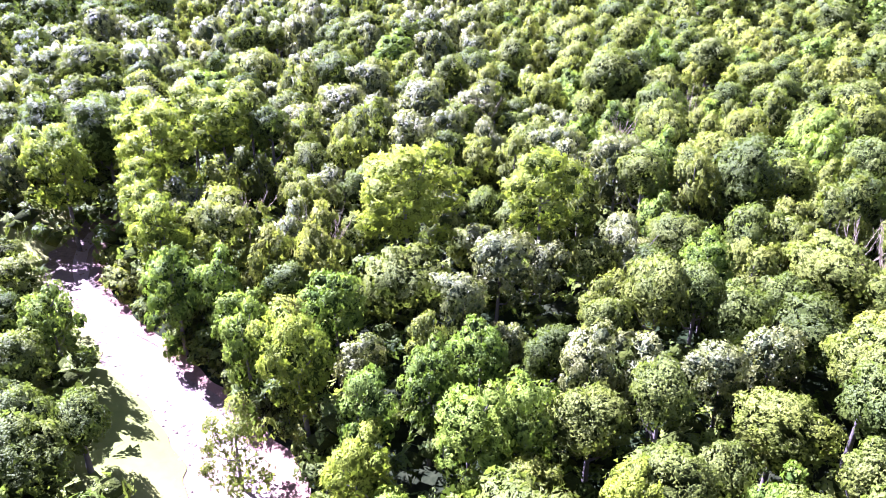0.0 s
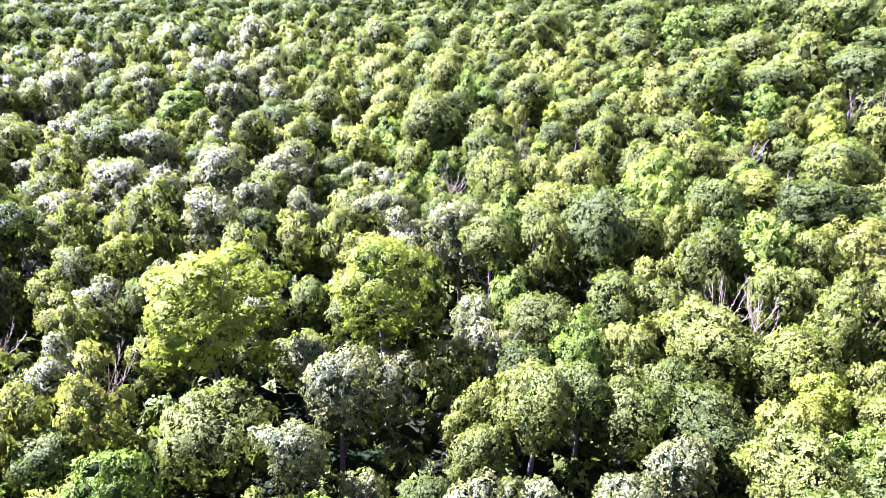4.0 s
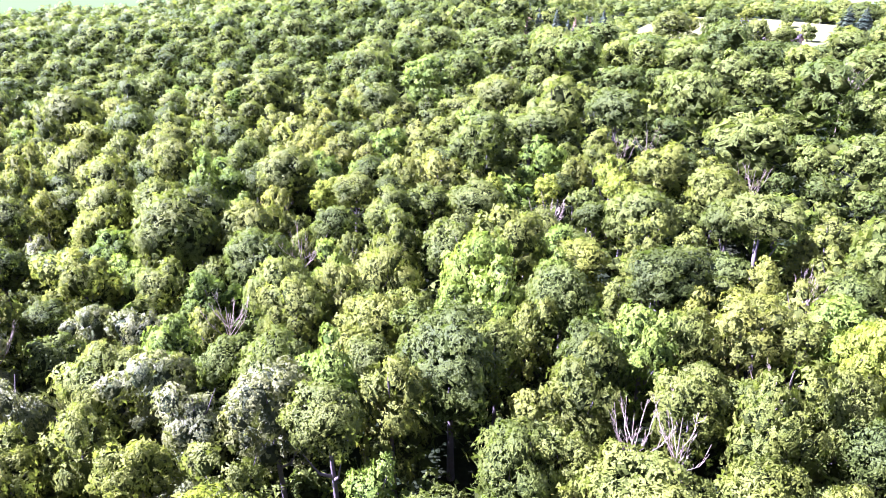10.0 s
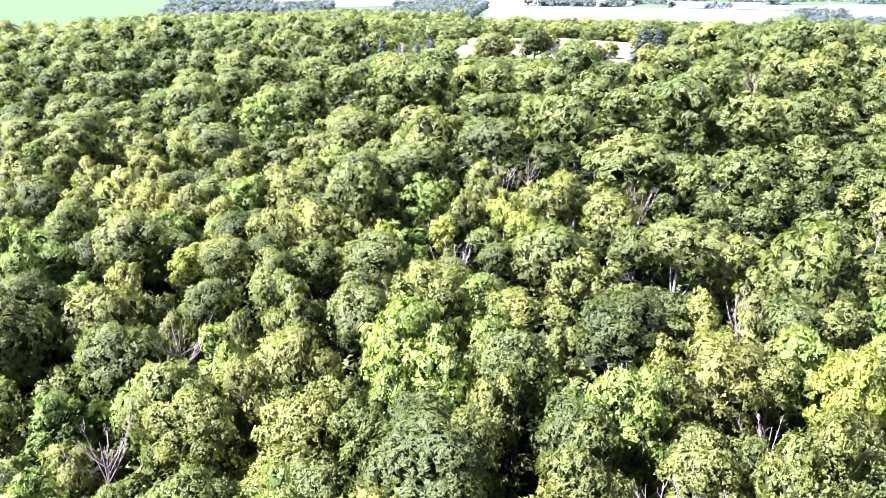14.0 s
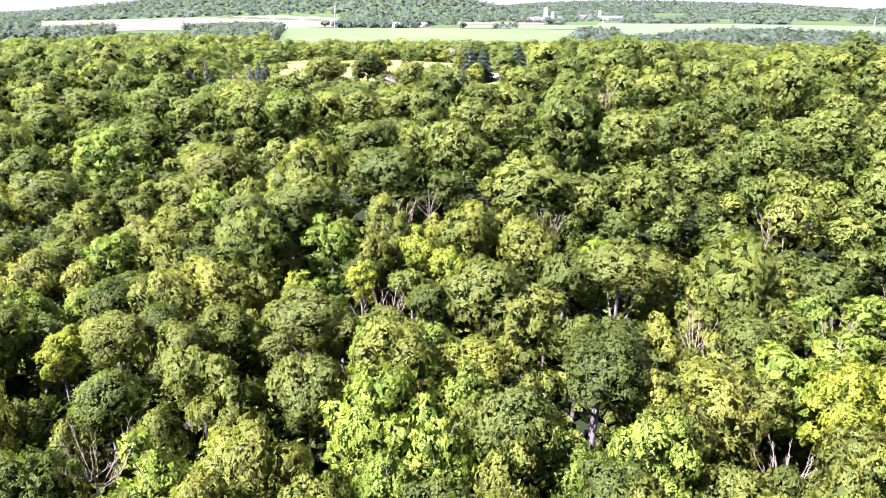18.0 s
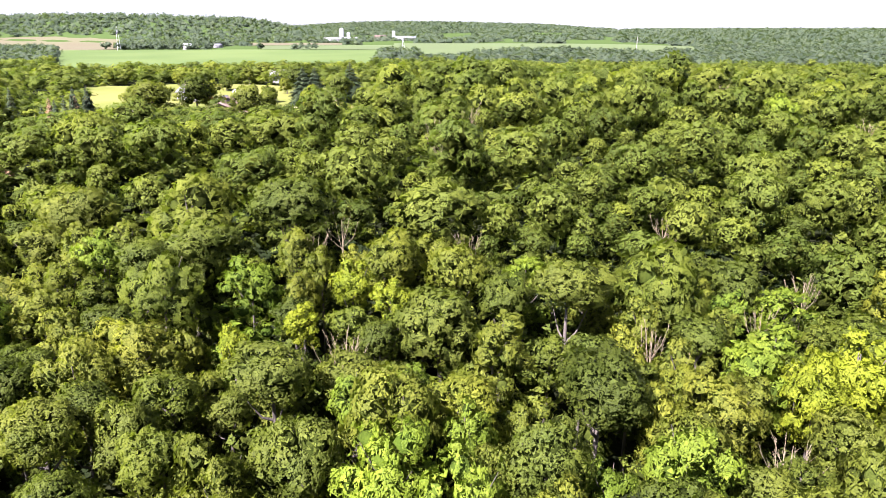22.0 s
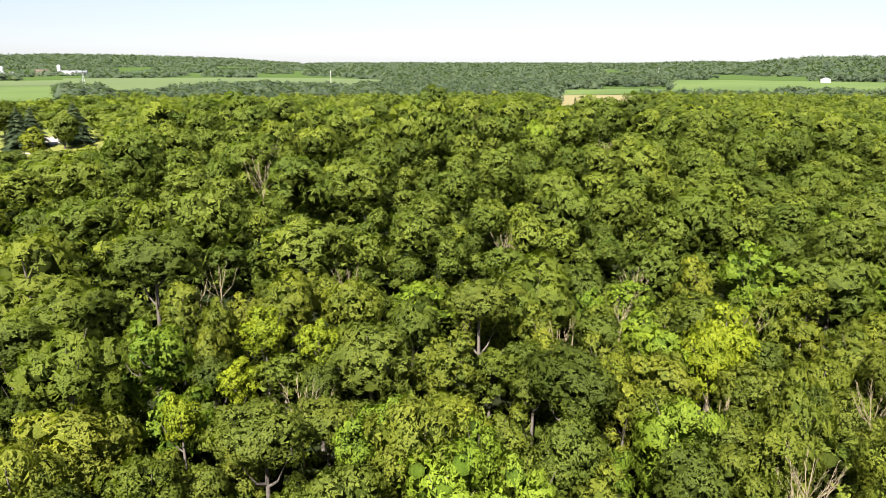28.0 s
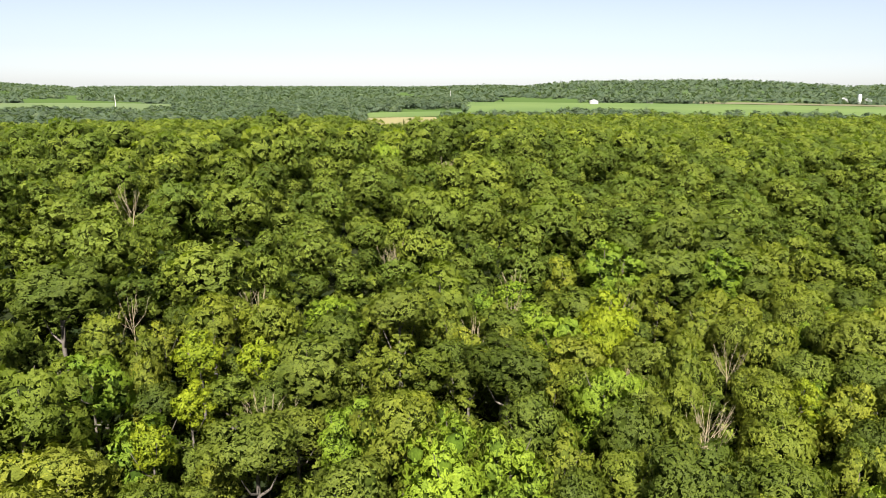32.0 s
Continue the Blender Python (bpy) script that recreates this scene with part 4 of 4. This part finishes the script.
def gable(w, d, z, h, over=0.5, thick=0.25):
    """A pitched roof of two thick slopes, its ridge along x."""
    pieces = []
    for s in (-1, 1):
        a, b = np.array([0, 0, z + h]), np.array([0, s * (d / 2 + over), z - h * over / (d / 2)])
        v = []
        for up in (0, thick):
            for x, q in ((-w / 2 - over, a), (w / 2 + over, a), (w / 2 + over, b), (-w / 2 - over, b)):
                v.append((x, q[1], q[2] + up))
        f = np.array([(3, 2, 1, 0), (4, 5, 6, 7), (0, 1, 5, 4), (1, 2, 6, 5), (2, 3, 7, 6), (3, 0, 4, 7)])
        pieces.append((np.array(v), f if s > 0 else f[:, ::-1]))
    return join(pieces)


def gable_walls(w, d, h, roof):
    """Four walls with pointed ends."""
    v = np.array([(-w / 2, -d / 2, -0.6), (w / 2, -d / 2, -0.6), (w / 2, d / 2, -0.6), (-w / 2, d / 2, -0.6), (-w / 2, -d / 2, h), (w / 2, -d / 2, h), (w / 2, d / 2, h), (-w / 2, d / 2, h),
                  (-w / 2, 0, h + roof), (w / 2, 0, h + roof)], float)
    return v, [np.array([(0, 1, 5, 4), (2, 3, 7, 6)]), np.array([(1, 2, 6, 9, 5), (3, 0, 4, 8, 7)])]


def part(name, arrays, mat, parent, label=""):
    v, f = arrays
    ob = new(name, mesh_of(name, v, f if isinstance(f, list) else [f], mat))
    ob.parent = parent
    return tagged(ob, label)


def house(name, label, x, y, turn, w, d, h, roof, wall_mat, roof_mat, windows=4, chimney=True, category="house"):
    """A gabled building: walls, roof, a door and windows on both long sides."""
    t = tagged(new(name), label, category)
    part("wall", gable_walls(w, d, h, roof), wall_mat, t)
    part("roof", gable(w, d, h, roof), roof_mat, t)
    step = w / (windows + 1)
    for side in (-1, 1):
        for i in range(windows):
            cx, face = -w / 2 + step * (i + 1), side * d / 2
            if i == windows // 2 and side < 0:
                part("door", box(cx - 0.5, face - 0.05, 0.05, cx + 0.5, face + 0.05, 2.1), GREY, t)
                continue
            win = part("window", box(cx - 0.65, face - 0.06, 0.9, cx + 0.65, face + 0.06, 2.2), WHITE, t)
            part("pane", box(cx - 0.55, face - 0.08, 1.0, cx + 0.55, face + 0.08, 2.1), GLASS, win)
    if chimney:
        part("chimney", box(w * 0.2, 0.4, h, w * 0.2 + 0.8, 1.2, h + roof + 1.0), CREAM, t)
    t.matrix_basis = pose(x, y, float(ground_z(x, y)) + 0.35, 0, 0, turn)
    return t


house("house", "brown-roofed brick ranch house among trees", 262, 160, 100, 17, 8.5, 2.7, 2.1, CREAM, BROWN, 6)
house("house", "low brown-roofed brick wing beside the ranch house", 240, 163, 12, 12, 8, 2.6, 2.0, CREAM, BROWN, 4, False)
house("house", "small white house with a grey roof on the lawn", 299, 193, 60, 10, 8, 2.8, 2.6, WHITE, GREY, 3)
house("house", "red-roofed brick house behind the lawn", 434, 248, 150, 20, 9, 2.7, 2.4, CREAM, RED, 6)
house("house", "white two-storey house half hidden by trees", 385, 178, 110, 9, 8, 3.6, 2.4, WHITE, WHITE, 3)
house("house", "pale grey-roofed house at the edge of the trees", 452, 292, 150, 22, 9, 2.7, 2.2, WHITE, GREY, 6)
house("house", "long grey-roofed house between dark trees", 345, 330, 130, 18, 9, 2.7, 2.3, WHITE, GREY, 5)
house("shed", "small white garden shed on the grass", 311, 178, 70, 3.2, 2.6, 2.0, 0.8, WHITE, WHITE, 1, False, "shed")
house("barn", "white barn on the green plain", 1250, 530, 150, 26, 13, 5.5, 4.0, WHITE, STEEL, 3, False, "barn")
house("farm_cottage", "small pale farm cottage at the hill's foot", 1320, 505, 150, 14, 9, 4.0, 3.0, WHITE, GREY, 3, False)
house("barn", "long white poultry barn beyond the green field", 905, -1028, 128, 72, 16, 4.5, 3.0, WHITE, WHITE, 8, False, "barn")
house("barn", "white farm building before the far hills", 1700, 358, 85, 42, 18, 6, 4, WHITE, WHITE, 5, False, "barn")
house("barn", "white farm building before the far hills", 1735, 322, 95, 30, 16, 6, 4, WHITE, STEEL, 4, False, "barn")
house("barn", "grey-roofed farm building before the far hills", 1850, 205, 90, 60, 20, 6, 4, WHITE, STEEL, 5, False, "barn")
house("barn", "brown-roofed barn before the far hills", 1860, 265, 90, 30, 16, 7, 5, CREAM, BROWN, 4, False, "barn")
house("barn", "white barn at the end of the field", 553, -1440, 105, 34, 16, 6, 4, WHITE, STEEL, 4, False, "barn")
house("barn", "white barn at the end of the field", 600, -1450, 120, 24, 14, 6, 4, WHITE, WHITE, 4, False, "barn")
house("farm_cottage", "white farmhouse under the wooded hill", 858, -1150, 120, 16, 11, 5, 3.5, WHITE, GREY, 3, False)


def silo(x, y, r, h, label, mat):
    t = tagged(new("silo"), label, "silo")
    v, f = tube([(0, 0, -0.5), (0, 0, h)], [r, r], 16)
    part("body", (v, f), mat, t)
    v, f = tube([(0, 0, h), (0, 0, h + r * 0.45), (0, 0, h + r * 0.75)], [r * 1.02, r * 0.75, 0.05], 16)
    part("dome", (v, f), STEEL, t)
    for k in range(1, 7):
        v, f = tube([(0, 0, h * k / 7 - 0.15), (0, 0, h * k / 7 + 0.15)], [r * 1.02, r * 1.02], 16)
        part("hoop", (v, f), STEEL, t)
    t.matrix_basis = pose(x, y, float(ground_z(x, y)))


silo(1745, 345, 5, 27, "tall pale concrete silo at the farm", CONCRETE)
silo(1752, 330, 4, 18, "pale concrete silo beside the barns", CONCRETE)
silo(1870, 232, 4, 20, "grey silo beside the far barns", CONCRETE)
silo(560, -1420, 3.5, 17, "white silo beside the barn", CONCRETE)


def car(x, y, turn, paint, label):
    t = tagged(new("car"), label, "car")
    body = [(-2.2, 0.35), (2.2, 0.35), (2.25, 0.75), (1.3, 0.95), (0.7, 1.42), (-1.1, 1.45), (-1.9, 1.0), (-2.25, 0.9)]
    n = len(body)
    v = np.array([(px, s * 0.88, pz) for s in (-1, 1) for px, pz in body])
    q = np.array([(i, (i + 1) % n, n + (i + 1) % n, n + i) for i in range(n)])
    part("body", (v, [q, np.array([tuple(range(n))[::-1], tuple(range(n, 2 * n))])]), paint, t)
    for s in (-0.885, 0.885):
        part("side_window", box(-1.3, s - 0.01, 1.0, 0.75, s + 0.01, 1.36), GLASS, t)
    for wx in (-1.4, 1.4):
        for wy in (-0.8, 0.8):
            tv, tf = tube([(wx, wy - 0.11, 0.33), (wx, wy + 0.11, 0.33)], [0.33, 0.33], 14)
            part("wheel", (tv, tf), RUBBER, t)
    t.matrix_basis = pose(x, y, float(ground_z(x, y)) + 0.3, 0, 0, turn)


car(297, 186, 30, PAINT, "dark red car parked on the drive")
car(299, 180, 35, PAINT2, "dark grey car parked on the drive")


def frame_line(x, y, turn, height, label):
    """Wooden power-line poles with a cross-arm."""
    t = tagged(new("power_pole"), label, "power pole", "power poles")
    for s in (-7.5, -2.5, 2.5, 7.5):
        part("pole", tube([(s, 0, -0.5), (s, 0, height)], [0.42, 0.3], 8), POLE, t)
    for s in (-5, 5):
        part("cross_arm", box(s - 4.4, -0.2, height * 0.8, s + 4.4, 0.2, height * 0.8 + 0.5), POLE, t)
    t.matrix_basis = pose(x, y, float(ground_z(x, y)), 0, 0, turn)


frame_line(1170, -205, -15, 24, "pale wooden power-line poles above the trees")
frame_line(1180, -890, -40, 24, "pale wooden power-line poles above the trees")


def pylon(x, y, turn, height):
    t = tagged(new("pylon"), "grey lattice power pylon on the plain", "pylon", "pylons")
    for sx in (-1, 1):
        for sy in (-1, 1):
            part("leg", tube([(sx * 2.6, sy * 2.6, -0.5), (sx * 0.5, sy * 0.5, height)], [0.22, 0.14], 6), STEEL, t)
    for k in range(5):
        z, w = height * (0.15 + 0.15 * k), 2.6 - 2.1 * (0.15 + 0.15 * k)
        part("brace", box(-w, -0.1, z, w, 0.1, z + 0.25), STEEL, t)
        part("brace", box(-0.1, -w, z, 0.1, w, z + 0.25), STEEL, t)
    for z, w in ((0.82, 6.5), (0.93, 5.0)):
        part("cross_arm", box(-w, -0.25, height * z, w, 0.25, height * z + 0.5), STEEL, t)
    t.matrix_basis = pose(x, y, float(ground_z(x, y)), 0, 0, turn)


pylon(1180, 620, 25, 38)
pylon(960, 150, 5, 22)

# drives
for az0, az1, d0, d1 in ((77.3, 83, 262, 267), (82.2, 84.3, 288, 306), (72, 74.3, 290, 304), (66, 71.3, 262, 267)):
    bearing_sheet("gravel_drive", ROADM, az0, az1, d0, d1, "pale gravel drive across the lawn", 0.36, 8)

# trees and bushes of the hamlet
for kind, x, y, w, h in (
        ("oak", 236, 184, 14, 12.5), ("oak", 246, 173, 12, 13), ("oak", 322, 154, 14, 13), ("oak", 284, 132, 11, 12), ("oak", 232, 152, 11, 11), ("maple", 253, 171, 10, 11), ("maple", 252, 188, 10, 10), ("oak", 244, 193, 9, 8.5), ("maple", 344, 193, 7.5, 7), ("elm", 285, 167, 6.5, 6.5), ("maple", 287, 159, 7, 6.5),
        ("maple", 367, 224, 7, 6.5), ("maple", 393, 241, 7.5, 7), ("shrub", 328, 231, 3.6, 3.2), ("ash", 423, 275, 7, 7), ("ash", 420, 268, 7, 7.5), ("ash", 415, 262, 6.5, 7),
        ("elm", 372, 190, 8, 8.5), ("maple", 380, 196, 8.5, 9), ("oak", 390, 186, 9, 10), ("maple", 402, 222, 8, 8), ("shrub", 292, 197, 4, 3.4), ("shrub", 288, 189, 3.6, 3),
        ("maple", 255, 152, 8, 8), ("oak", 243, 150, 8, 8), ("maple", 272, 140, 7.5, 8), ("shrub", 302, 168, 3.5, 3), ("maple", 322, 160, 7, 7.5), ("oak", 330, 152, 8, 9)):
    plant(kind, x, y, w, h, "round garden tree standing on the lawn" if kind != "shrub" else "clipped round bush on the lawn", 0.85)


SPRUCE = [spruce_arrays(np.random.default_rng(200 + i), 13.0, 3.0) for i in range(3)]
SPRUCE_MESH = {k: [mesh_of("crown", v, f, LEAF[k]) for v, f in SPRUCE] for k in ("spruce", "brown")}
STEM = mesh_of("trunk", *[q if i == 0 else [q] for i, q in enumerate(tube([(0, 0, -0.3), (0, 0, 6), (0, 0, 12.6)], [0.25, 0.17, 0.03], 7))], BARK)


def spruce(x, y, scale, kind="spruce", label="dark green pointed spruce", wide=1.0):
    t = tagged(new("spruce_tree"), label, "tree", "spruce trees")
    new("crown", SPRUCE_MESH[kind][int(rng.integers(3))]).parent = t
    new("trunk", STEM).parent = t
    t.matrix_basis = pose(x, y, float(ground_z(x, y)), 0, 0, rng.uniform(0, 360)) @ Matrix.Diagonal((scale * wide, scale * wide, scale, 1))


spruce(284, 145, 1.15, wide=1.9, label="broad dark spruce beside the gravel drive")
spruce(292, 142, 1.1, wide=1.8, label="broad dark spruce beside the gravel drive")
spruce(298, 129, 1.2, wide=1.9, label="broad dark spruce beside the gravel drive")
for i in range(46):
    az, dd = rng.uniform(47, 66), rng.uniform(165, 222)
    x, y = polar(az, dd)
    if rng.random() < 0.28:
        spruce(x, y, rng.uniform(0.75, 1.0), "brown", "half-dead spruce with brown needles")
    else:
        spruce(x, y, rng.uniform(0.8, 1.15))
